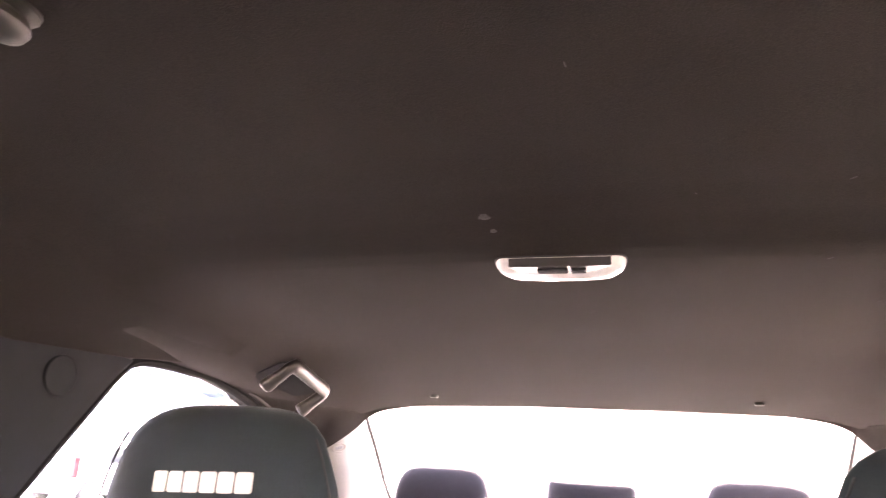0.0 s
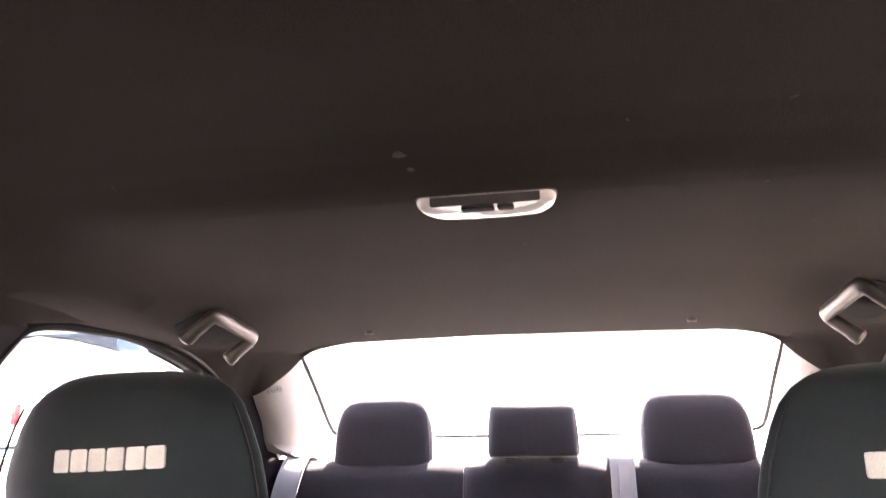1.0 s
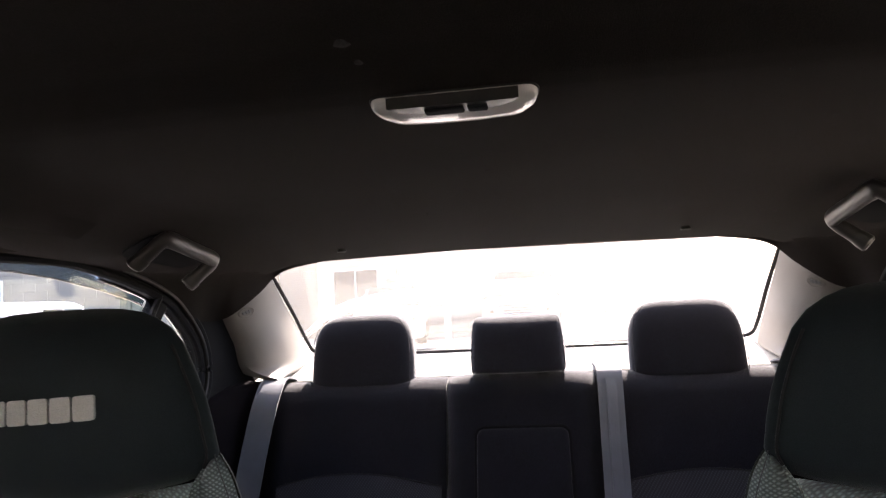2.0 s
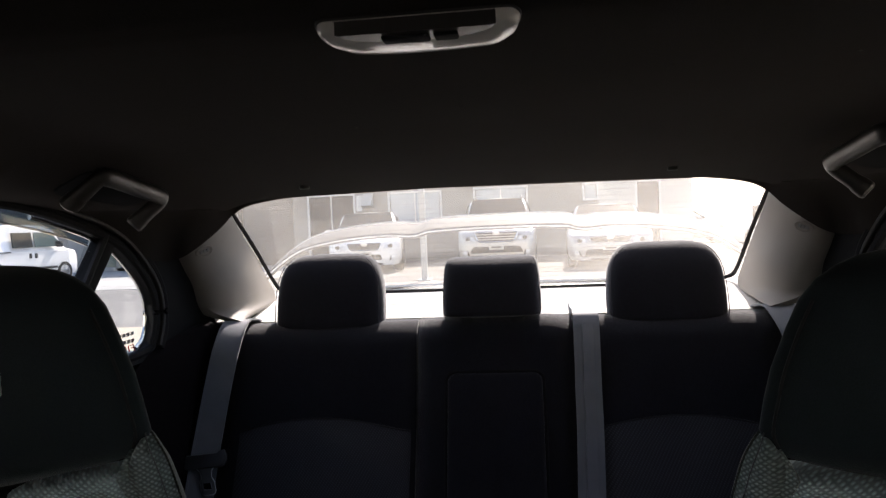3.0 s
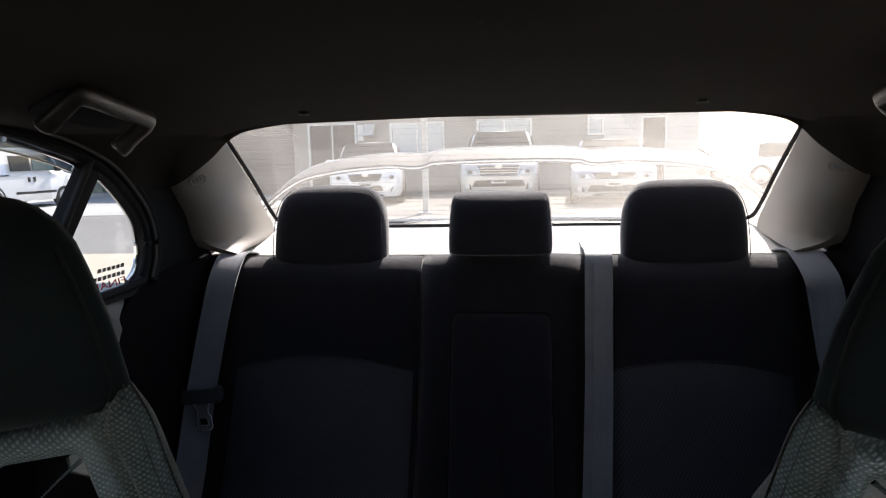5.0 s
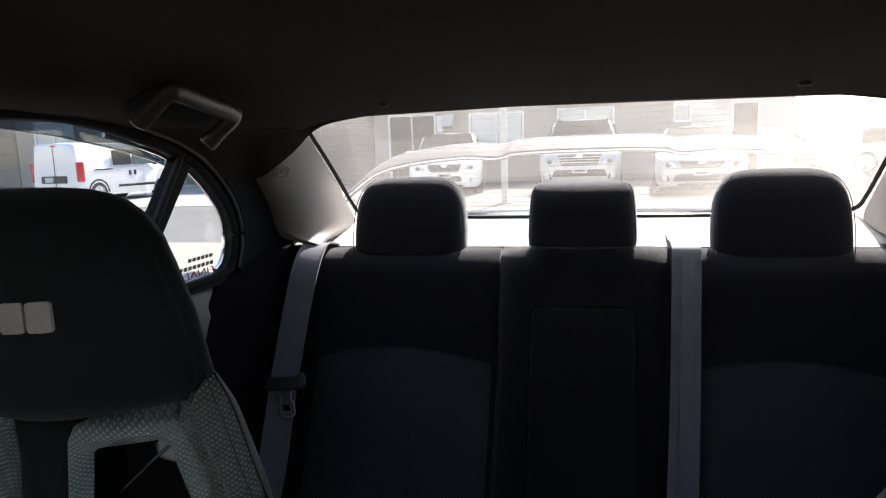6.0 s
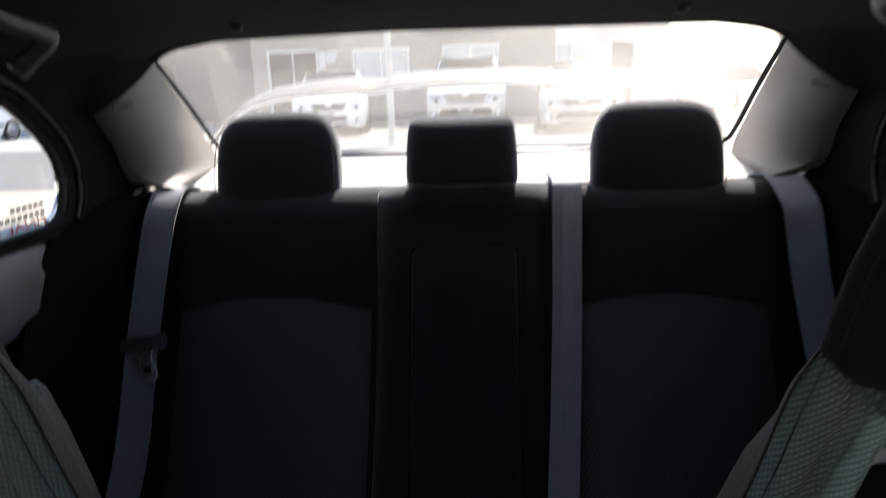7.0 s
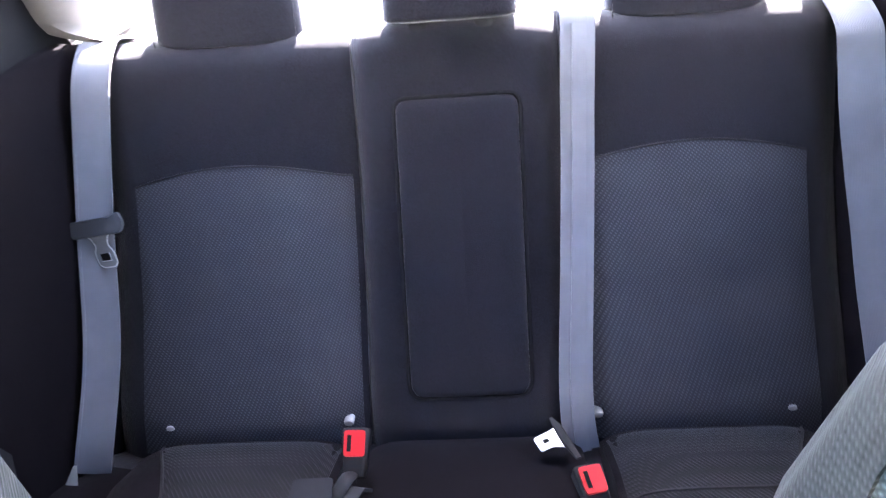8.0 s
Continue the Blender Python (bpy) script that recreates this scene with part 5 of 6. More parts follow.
# window sticker of three short lines on the quarter pane, read from outside
stk = thing("window_sticker", (-0.611, 1.25, 0.94), "small three-line sticker in dark and red letters on the quarter pane", "sticker")
for z, y0, y1, tall, count in ((0.9555, 1.230, 1.302, 0.0060, 6), (0.9430, 1.192, 1.302, 0.0065, 9)):
    pitch = (y1 - y0) / count
    for k in range(count):
        y, w = y0 + pitch * k, pitch * 0.74
        part("bar", plate([(-0.6105, y, z), (-0.6105, y + w, z), (-0.6105, y + w + 0.0015, z + tall), (-0.6105, y + 0.0015, z + tall)], (0.0006, 0, 0)), BARS_DARK, stk, smooth=False)
word = bpy.data.curves.new("word", "FONT")
word.body, word.size, word.extrude, word.shear = "FINAL E", 0.0165, 0.0002, 0.1
scrap = bpy.data.objects.new("scrap", word)
letters = bmesh.new()
letters.from_mesh(bpy.data.meshes.new_from_object(scrap))
bpy.data.objects.remove(scrap)
wide = max(v.co.x for v in letters.verts)
letters.transform(Matrix(((0, 0, -1, -0.6102), (-0.112 / wide, 0, 0, 1.303), (0, 1, 0, 0.9285), (0, 0, 0, 1))))
part("red_word", letters, BARS_RED, stk, "dark red printed word", smooth=False)

# ---- outside: the car's own tail ----
tail = thing("car_tail", (0, 2.1, 0.5), "white boot lid with a tall white rear wing", "car body")
rings = []
for y, z, w in ((1.80, 0.945, 0.64), (1.90, 0.948, 0.66), (2.05, 0.942, 0.68), (2.20, 0.930, 0.69), (2.34, 0.915, 0.69), (2.40, 0.89, 0.68), (2.42, 0.80, 0.67), (2.43, 0.5, 0.66)):
    rings.append([Vector((w * u, y - 0.05 * u * u * (y > 2.1), z - 0.05 * abs(u) ** 4)) for u in np.linspace(-1, 1, 17)])
part("boot_lid", loft([r + [p - Vector((0, 0.02, 0.03)) for p in r[::-1]] for r in rings]), PAINT, tail, "white boot lid")
# wing: a blade whose top rises to its rear edge, raised in the middle by two shallow steps, with ends that sweep down
WING_X = (0.0, 0.13, 0.215, 0.235, 0.262, 0.33, 0.42, 0.51, 0.585, 0.64, 0.70, 0.753, 0.797)
WING_Z = (1.147, 1.146, 1.141, 1.135, 1.131, 1.136, 1.132, 1.122, 1.108, 1.088, 1.050, 1.006, 0.955)
span = [(-x, z) for x, z in zip(WING_X[:0:-1], WING_Z[:0:-1])] + list(zip(WING_X, WING_Z))
span = [(p.x, p.z) for p in smooth_path([(x, 0, z) for x, z in span], 3)]
rings = []
for i, (x, z) in enumerate(span):
    a, b = span[max(i - 1, 0)], span[min(i + 1, len(span) - 1)]
    way = Vector((b[0] - a[0], 0, b[1] - a[1])).normalized()
    nx, nz = -way.z, way.x
    chord = mix(0.205, 0.16, abs(x) / 0.8)
    sec = [(-0.49, -0.046), (-0.50, -0.040), (-0.485, -0.033), (-0.40, -0.027), (-0.1, -0.015), (0.2, -0.006), (0.45, 0.0), (0.5, 0.0), (0.5, -0.006), (0.2, -0.016), (-0.1, -0.032), (-0.4, -0.047)]
    rings.append([Vector((x - 0.012 + h * nx, 2.30 + u * chord, z + h * nz)) for u, h in sec])
# white blade coloured grey for shade; white tubes paint its sunlit edges
blade = part("wing_blade", loft(rings), WING_SHADE, tail, "white arched wing blade, coloured grey for its shaded face")
part("rear_edge_glint", tube([r[7] + Vector((0, 0, 0.001)) for r in rings], 0.0036, 6), PAINT, blade, "white tube painting the sunlit rear edge of the wing")
part("front_edge_glint", tube([r[1] for r in rings], 0.0026, 6), PAINT, blade, "white tube painting the bright line on the wing's front edge")
for s in (-1, 1):
    part("wing_strut", loft([[Vector((s * (0.785 + dx) - 0.012, y, z)) for y, z in ((2.22, 0.955), (2.38, 0.965), (2.38, 0.86), (2.20, 0.86))] for dx in (-0.010, 0.0, 0.010)]), PAINT, tail, "white wing end strut", smooth=False)

# ---- ground ----
ground = bmesh.new()
bmesh.ops.create_grid(ground, x_segments=24, y_segments=24, size=600)
single("ground", ground, ASPHALT, "worn grey asphalt lot and lane", "ground", kind="structure", smooth=False)
# apron at the left rear; its unseen right-hand stretch adds bounce light
single("pavement", block(-60, 24, 3.0, 8.1, -0.05, 0.006), CONCRETE, "pale sunlit concrete apron behind the car", "pavement", kind="structure", smooth=False)
# unseen pale ground added to brighten the cabin from the right
single("pavement_side_bounce", block(1.0, 24, -8, 3.0, -0.05, 0.006), CONCRETE, "unseen pale concrete added along the car to bounce light", "pavement", kind="structure", smooth=False)
single("pavement_far", block(-60, -6.0, 14.0, 22.0, -0.05, 0.010), PAVING, "grey concrete strip across the lane", "pavement", kind="structure", smooth=False)
# unseen pale ground added ahead of the car to light the seat fronts
single("pavement_front_bounce", block(-24, 1.0, -10, -2.6, -0.05, 0.006), CONCRETE, "unseen pale concrete added before the car to bounce light", "pavement", kind="structure", smooth=False)
# unseen wall added to throw sunlight back through the windscreen
single("wall_bounce", block(-16, 16, -10.4, -10.0, -0.05, 7.0), STUCCO_PALE, "unseen plain pale wall added to bounce light onto the seats", "wall", kind="structure", smooth=False)
kerb = bmesh.new()
for k in range(34):
    block(-60 + 1.5 * k + 0.01, -60 + 1.5 * k + 1.49, 22.0, 22.2, -0.05, 0.14, 0.02, 1, bm=kerb)
single("kerb", kerb, PAVING, "row of grey concrete kerb stones", "kerb", kind="structure", smooth=False)


# ---- outside: buildings ----
def window_unit(owner, x0, x1, z0, z1, y, mullions, glass, label=""):
    """A framed window set into a wall that faces the car; the frame stands 40 mm proud."""
    w = part("window_frame", block(x0, x1, y - 0.04, y + 0.06, z0, z0 + 0.07), FRAME_WHITE, owner, label or "white window frame", smooth=False)
    for a, b, c, d in ((x0, x1, z1 - 0.07, z1), (x0, x0 + 0.07, z0 + 0.07, z1 - 0.07), (x1 - 0.07, x1, z0 + 0.07, z1 - 0.07)):
        part("frame_bar", block(a, b, y - 0.04, y + 0.06, c, d), FRAME_WHITE, w, smooth=False)
    n = mullions + 1
    for k in range(n):
        a, b = mix(x0 + 0.07, x1 - 0.07, k / n), mix(x0 + 0.07, x1 - 0.07, (k + 1) / n)
        part("pane", block(a + 0.02, b - 0.02, y + 0.0, y + 0.03, z0 + 0.07, z1 - 0.07), glass, w, smooth=False)
        if k:
            part("mullion", block(a - 0.02, a + 0.02, y - 0.03, y + 0.04, z0 + 0.07, z1 - 0.07), FRAME_WHITE, w, smooth=False)
    return w


def front_building():
    b = thing("commercial_building", (0, 22.5, 0), "low tan stucco building with a roller door and white-framed windows", "building")
    y = 22.0
    # piers and bands leave the openings free
    piers = ((-14.0, -11.6), (-7.54, -7.05), (-5.40, -4.30), (-2.50, -1.47), (0.30, 2.02), (2.54, 3.66), (4.46, 5.4))
    for x0, x1 in piers:
        part("wall_pier", block(x0, x1, y, y + 0.3, 0, 2.9), STUCCO if x0 < 2 else STUCCO_PALE, b, smooth=False)
    for x0, x1, z1 in ((-4.30, -2.50, 0.95), (-1.47, 0.30, 0.95), (2.02, 2.54, 1.70)):
        part("wall_sill", block(x0, x1, y, y + 0.3, 0, z1), STUCCO, b, smooth=False)
    part("wall_band", block(-14, 5.4, y, y + 0.3, 2.9, 3.2), STUCCO, b, "tan stucco upper wall", smooth=False)
    part("wall_rear", block(-14, 5.4, y + 6, y + 6.3, 0, 3.2), STUCCO, b, smooth=False)
    part("wall_end", block(-14, -13.7, y + 0.3, y + 6, 0, 3.2), STUCCO, b, smooth=False)
    part("wall_end", block(5.1, 5.4, y + 0.3, y + 6, 0, 3.2), STUCCO, b, smooth=False)
    part("roof", block(-14.2, 5.6, y - 0.25, y + 6.5, 3.2, 3.4, 0.04, 1), PAVING, b, "flat roof with a parapet edge", smooth=False)
    door = part("roller_door", block(-11.6, -7.54, y + 0.16, y + 0.2, 0, 2.9), ROLLER, b, "dark ribbed roller door", smooth=False)
    for k in range(36):
        part("slat", block(-11.55, -7.59, y + 0.125, y + 0.158, 0.01 + 0.08 * k, 0.078 + 0.08 * k, 0.008, 1), ROLLER, door, smooth=False)
    window_unit(b, -7.05, -5.40, 0.0, 2.30, y + 0.05, 1, WINDOW_DARK, "glazed entrance front with dark panes")
    window_unit(b, -4.30, -2.50, 0.95, 2.27, y + 0.05, 1, WINDOW_SKY)
    window_unit(b, -1.47, 0.30, 0.95, 2.29, y + 0.05, 1, WINDOW_SKY)
    window_unit(b, 2.02, 2.54, 1.70, 2.27, y + 0.05, 0, WINDOW_SKY)
    window_unit(b, 3.66, 4.46, 0.0, 2.27, y + 0.05, 0, WINDOW_DARK, "dark glazed side door")
    for x0, x1, z0 in ((-7.05, -5.40, 2.30), (-4.30, -2.50, 2.27), (-1.47, 0.30, 2.29), (2.02, 2.54, 2.27), (3.66, 4.46, 2.27)):
        part("lintel_band", block(x0, x1, y + 0.001, y + 0.3, z0, 2.9), STUCCO if x0 < 2 else STUCCO_PALE, b, smooth=False)
    part("wall_notice", block(-5.36, -5.16, y - 0.02, y - 0.003, 1.70, 2.22), FRAME_WHITE, b, "white notice board", smooth=False)
    part("awning", plate([(-5.12, y - 0.003, 1.78), (-5.12, y - 0.003, 2.26), (-5.12, y - 0.42, 1.86)], (0.34, 0, 0)), STUCCO_PALE, b, "small pale slanted hood", smooth=False)


front_building()


def side_building():
    """A long block wall behind the van, with plain doors, laid in courses."""
    b = thing("block_building", (-24, 27, 0), "long grey concrete block building with a wide brown door", "building")
    y = 27.0
    part("core", block(-62, -10.5, y + 0.1, y + 6, 0, 4.0), BLOCK, b, smooth=False)
    part("roof", block(-62.2, -10.3, y - 0.15, y + 6.2, 4.0, 4.15), PAVING, b, "flat roof edge", smooth=False)
    joined = bmesh.new()
    for row in range(10):
        off = 0.6 if row % 2 else 0.0
        for k in range(43):
            x = -62 + 1.2 * k + off
            if x + 1.19 > -10.4 or (-31.5 < x + 0.6 < -27.0 and row < 8):
                continue
            block(x + 0.008, x + 1.192, y, y + 0.11, 0.4 * row + 0.008, 0.4 * row + 0.392, bm=joined)
    tagged(part("wall_block", joined, BLOCK, b, "courses of grey concrete blocks", smooth=False), kind="stuff")
    d = part("garage_door", block(-31.3, -27.4, y + 0.05, y + 0.095, 0, 3.2), shader("brown_door_paint", (0.19, 0.165, 0.13), 0.6, grain=0.1, grain_size=10, stain=0.15, stain_size=0.8), b, "plain brown-grey sectional door", smooth=False)
    for k in range(4):
        part("door_panel", block(-31.2, -27.5, y + 0.03, y + 0.05, 0.05 + 0.8 * k, 0.8 * k + 0.78, 0.01, 1), d.data.materials[0], d, smooth=False)
    window_unit(b, -26.2, -24.0, 1.9, 3.0, y - 0.02, 1, WINDOW_SKY)
    window_unit(b, -19.0, -15.5, 2.2, 4.2, y - 0.02, 2, WINDOW_SKY, "blue-grey glazed upper window")


side_building()

bin_ = thing("utility_bin", (-13.2, 23.6, 0), "olive green steel utility cabinet beside the kerb", "cabinet")
part("body", block(-15.6, -10.8, 23.0, 24.6, 0.0, 1.75, 0.05, 1), GREEN_STEEL, bin_, smooth=False)
part("lid", block(-15.7, -10.7, 22.9, 24.7, 1.75, 1.85, 0.03, 1), GREEN_STEEL, bin_, "overhanging lid", smooth=False)
for k in range(4):
    part("rib", block(-15.2 + 1.2 * k, -15.1 + 1.2 * k, 22.95, 23.0, 0.1, 1.7), GREEN_STEEL, bin_, smooth=False)
rock = bmesh.new()
bmesh.ops.create_icosphere(rock, subdivisions=3, radius=1)
for v in rock.verts:
    k = 1 + 0.35 * noise.noise(v.co * 1.3)
    v.co = Vector((-12.6 + 0.75 * v.co.x * k, 22.45 + 0.25 * v.co.y * k, 0.42 + 0.62 * v.co.z * k))
single("boulder", rock, ROCK, "pale rough boulder in front of the green cabinet", "boulder", at=(-12.6, 22.45, 0))

post = thing("white_post", (-1.95, 13.8, 0), "slim white painted square post at the lane", "post")
part("shaft", block(-2.01, -1.89, 13.74, 13.86, 0.0, 4.2, 0.01, 1), POST_PAINT, post, smooth=False)
part("foot_plate", block(-2.08, -1.82, 13.67, 13.93, 0.0, 0.02), POST_PAINT, post, smooth=False)
part("cap", block(-2.02, -1.88, 13.73, 13.87, 4.2, 4.24), POST_PAINT, post, smooth=False)


# ---- outside: vehicles ----
def wheel(owner, x, y, r, width, side):
    """A tyre and a five-spoke rim; the axle lies across the vehicle. side: which way it faces."""
    t = part("wheel", loft([[Vector((x + side * u, y + rr * math.cos(a), r + rr * math.sin(a))) for a in (2 * math.pi * k / 28 for k in range(28))] for u, rr in ((-width / 2, r * 0.70), (-width / 2, r * 0.93), (-width * 0.35, r), (width * 0.35, r), (width / 2, r * 0.93), (width / 2, r * 0.68), (width * 0.3, r * 0.66))]), TYRE, owner, "black tyre")
    part("rim", loft([[Vector((x + side * u, y + rr * math.cos(a), r + rr * math.sin(a))) for a in (2 * math.pi * k / 28 for k in range(28))] for u, rr in ((width * 0.30, r * 0.67), (width * 0.47, r * 0.66), (width * 0.47, r * 0.60), (width * 0.30, r * 0.57))]), RIM, t, "alloy rim")
    sp = bmesh.new()
    for k in range(5):
        a = 2 * math.pi * k / 5 + 0.3
        c, s_ = math.cos(a), math.sin(a)
        pts = [(0.0, -0.07 * r), (0.60 * r, -0.045 * r), (0.60 * r, 0.045 * r), (0.0, 0.07 * r)]
        plate([(x + side * width * 0.36, y + u * c - v * s_, r + u * s_ + v * c) for u, v in pts], (side * width * 0.08, 0, 0), bm=sp)
    part("spokes", sp, RIM, t, "five alloy spokes", smooth=False)
    part("hub_back", loft([[Vector((x + side * u, y + rr * math.cos(a), r + rr * math.sin(a))) for a in (2 * math.pi * k / 20 for k in range(20))] for u, rr in ((width * 0.15, r * 0.66), (width * 0.2, r * 0.66))]), GRILLE, t)


def section(y, half, z0, belt, z1, top, tuck=0.92):
    """One cross section of a body: sill, bulge, belt line, roof."""
    right = [(half * tuck, z0), (half * 0.99, z0 + 0.12), (half, mix(z0, belt, 0.55)), (half * 0.985, belt - 0.03), (half * 0.955, belt)]
    if z1 > belt + 0.02:
        right += [(mix(half * 0.94, top, 0.5), mix(belt, z1, 0.5)), (top, z1 - 0.07), (top * 0.9, z1 - 0.02)]
    else:
        right += [(half * 0.93, belt + 0.005), (half * 0.86, z1 + 0.005), (half * 0.7, z1 + 0.012)]
    right += [(0.0, z1 + 0.01)]
    return [Vector((x, y, z)) for x, z in right] + [Vector((-x, y, z)) for x, z in right[-2::-1]]


def parked_car(name, at, turn, long, wide, tall, paint, label, hood=0.26, belt=None, low_roof=False, grille=(0.46, 0.60, 0.84), intake=(0.62, 0.30, 0.44), bright=False):
    """A parked car built nose towards -y at the origin, then turned and set down.
    grille and intake: half width as a share of the half body, foot and head as shares of the belt height."""
    c = thing(name, (0, 0, 0), label, "car", group="parked cars")
    h, b, g = wide / 2, belt or tall * 0.60, 0.20
    yh = long * hood
    st = [(0.0, h * 0.74, b * 0.58, b * 0.58), (0.03, h * 0.84, b * 0.72, b * 0.72), (0.10, h * 0.91, b * 0.82, b * 0.83), (0.24, h * 0.965, b * 0.89, b * 0.90), (yh * 0.55, h, b * 0.96, b * 0.975), (yh * 0.85, h, b * 0.99, b * 1.01), (yh, h, b, b * 1.02)]
    rings = [section(y, hw, g, bb, zz, hw * 0.7) for y, hw, bb, zz in st]
    slope = long * (0.16 if low_roof else 0.13)
    for y, zz, tp in ((yh + slope * 0.5, mix(b, tall, 0.55), 0.80), (yh + slope, tall * 0.975, 0.76), (yh + slope + 0.5, tall, 0.76), (long * 0.72, tall * 0.985, 0.75), (long * 0.90, tall * (0.85 if low_roof else 0.94), 0.72)):
        rings.append(section(y, h, g, b, zz, h * tp))
    rings += [section(long * 0.975, h * 0.97, g + 0.05, b, b * 1.02 if low_roof else tall * 0.75, h * 0.7), section(long, h * 0.90, g + 0.15, b * 0.85, b * 0.86, h * 0.7)]
    part("body", loft(rings), paint, c, "painted body shell")
    y0, y1 = yh + 0.06, yh + slope * 1.02
    part("windscreen", plate(rounded_outline([(-h * 0.84, y0 - 0.02, b + 0.06), (h * 0.84, y0 - 0.02, b + 0.06), (h * 0.67, y1 - 0.03, tall * 0.965), (-h * 0.67, y1 - 0.03, tall * 0.965)], 0.07, 4), (0, -0.03, 0.03)), AUTO_GLASS, c, "dark windscreen", smooth=False)
    for sx in (-1, 1):
        part("wiper", tube([(sx * h * 0.35 - 0.30, y0 - 0.05, b + 0.10), (sx * h * 0.35 + 0.32, y0 - 0.03, b + 0.13)], 0.012, 6), GRILLE, c, "black wiper")
        for a, e in ((yh + slope * 0.85, long * 0.56), (long * 0.575, long * 0.82)):
            part("side_window", plate([(sx * h * 0.955, a - 0.12, b + 0.04), (sx * h * 0.955, e, b + 0.04), (sx * h * 0.80, e - 0.05, tall - 0.14), (sx * h * 0.80, a + 0.22, tall - 0.14)], (sx * 0.02, 0, 0.005)), AUTO_GLASS, c, "dark side window", smooth=False)
        part("door_seam", block(sx * (h + 0.002) - 0.004, sx * (h + 0.002) + 0.004, long * 0.565, long * 0.575, 0.35, b - 0.02), GRILLE, c, smooth=False)
        mirror = part("door_mirror", block(sx * (h + 0.10) - 0.11, sx * (h + 0.10) + 0.11, yh + 0.20, yh + 0.34, b + 0.02, b + 0.18, 0.04, 3), paint, c, "door mirror")
        part("mirror_foot", block(sx * (h - 0.02) - 0.05, sx * (h - 0.02) + 0.05, yh + 0.24, yh + 0.32, b + 0.0, b + 0.05, 0.01), GRILLE, mirror)
        # lamps sweep back round the corner of the nose
        lamp = [[Vector((sx * x, y - d, z)) for x, y, z in ((h * 0.50, 0.02, b * 0.66), (h * 0.74, 0.05, b * 0.655), (h * 0.90, 0.20, b * 0.70), (h * 0.955, 0.42, b * 0.80), (h * 0.84, 0.20, b * 0.815), (h * 0.58, 0.04, b * 0.755))] for d in (-0.05, 0.03, 0.045)]
        part("headlight", loft(lamp), HEADLIGHT, c, "clear swept headlight")
        part("headlight_core", loft([[Vector((sx * h * 0.70 + 0.055 * r * math.cos(a), -0.005 - d, b * 0.715 + 0.045 * r * math.sin(a))) for a in (2 * math.pi * k / 14 for k in range(14))] for d, r in ((-0.03, 1), (0.008, 1), (0.012, 0.6))]), GRILLE, c, "dark lamp ring")
        part("fog_bay", loft([[Vector((sx * x, y - d, z)) for x, y, z in ((h * 0.66, 0.0, b * 0.34), (h * 0.88, 0.10, b * 0.36), (h * 0.90, 0.14, b * 0.50), (h * 0.70, 0.01, b * 0.46))] for d in (-0.05, 0.025)]), GRILLE, c, "dark fog lamp bay", smooth=False)
        part("fog_lamp", loft([[Vector((sx * h * 0.77 + 0.05 * r * math.cos(a), 0.0 - d, b * 0.415 + 0.05 * r * math.sin(a))) for a in (2 * math.pi * k / 12 for k in range(12))] for d, r in ((-0.02, 1), (0.022, 1), (0.03, 0.5))]), HEADLIGHT, c, "round fog lamp")
        wheel(c, sx * (h - 0.11), long * 0.19, 0.35, 0.23, sx)
        wheel(c, sx * (h - 0.11), long * 0.80, 0.35, 0.23, sx)
    gw, g0, g1 = grille
    opening = rounded_outline([(-h * gw * 0.80, -0.02, b * g0), (h * gw * 0.80, -0.02, b * g0), (h * gw, 0.02, b * g1), (-h * gw, 0.02, b * g1)], 0.05, 4)
    gr = part("grille", plate(opening, (0, 0.09, 0)), GRILLE, c, "black grille", smooth=False)
    part("grille_frame", tube(opening + opening[:2], 0.016 if bright else 0.009, 6), CHROME, gr, "bright grille surround")
    for k in range(3):
        z = mix(b * g0, b * g1, (k + 1) / 4)
        w = h * gw * mix(0.80, 1.0, (k + 1) / 4) - 0.02
        part("grille_bar", block(-w, w, -0.03, 0.0, z - 0.008, z + 0.008), RIM if bright else GRILLE, gr, smooth=False)
    part("badge", loft([[Vector((0.085 * k * math.cos(a), -0.025 - d, b * mix(g0, g1, 0.86) + 0.045 * k * math.sin(a))) for a in (2 * math.pi * i / 16 for i in range(16))] for d, k in ((0, 1), (0.015, 0.9))]), RIM, gr, "plain oval badge")
    iw, i0, i1 = intake
    part("lower_intake", plate(rounded_outline([(-h * iw, -0.022, b * i0), (h * iw, -0.022, b * i0), (h * iw * 0.88, -0.022, b * i1), (-h * iw * 0.88, -0.022, b * i1)], 0.04, 4), (0, 0.09, 0)), GRILLE, c, "black lower intake", smooth=False)
    part("bumper_lip", loft([[Vector((x * h * 0.84, y + 0.12 * x * x, z)) for x in np.linspace(-1, 1, 9)] for y, z in ((-0.02, b * 0.285), (-0.05, b * 0.25), (-0.03, b * 0.22), (0.06, b * 0.22), (0.06, b * 0.285))], closed=False, caps=False), PAINT_SILVER if bright else GRILLE, c, "bumper lip")
    part("number_plate", block(-0.17, 0.17, -0.045, -0.018, b * 0.47, b * 0.57), PLATE, c, "plain pale plate", smooth=False)
    part("plate_bar", block(-0.12, 0.12, -0.050, -0.044, b * 0.50, b * 0.54), GRILLE, c, smooth=False)
    part("hood_seam", tube([(x * h * 0.86, 0.20 + 0.22 * x * x, b * 0.905 + 0.012) for x in np.linspace(-1, 1, 11)], 0.006, 5), GRILLE, c, "dark gap at the front of the bonnet")
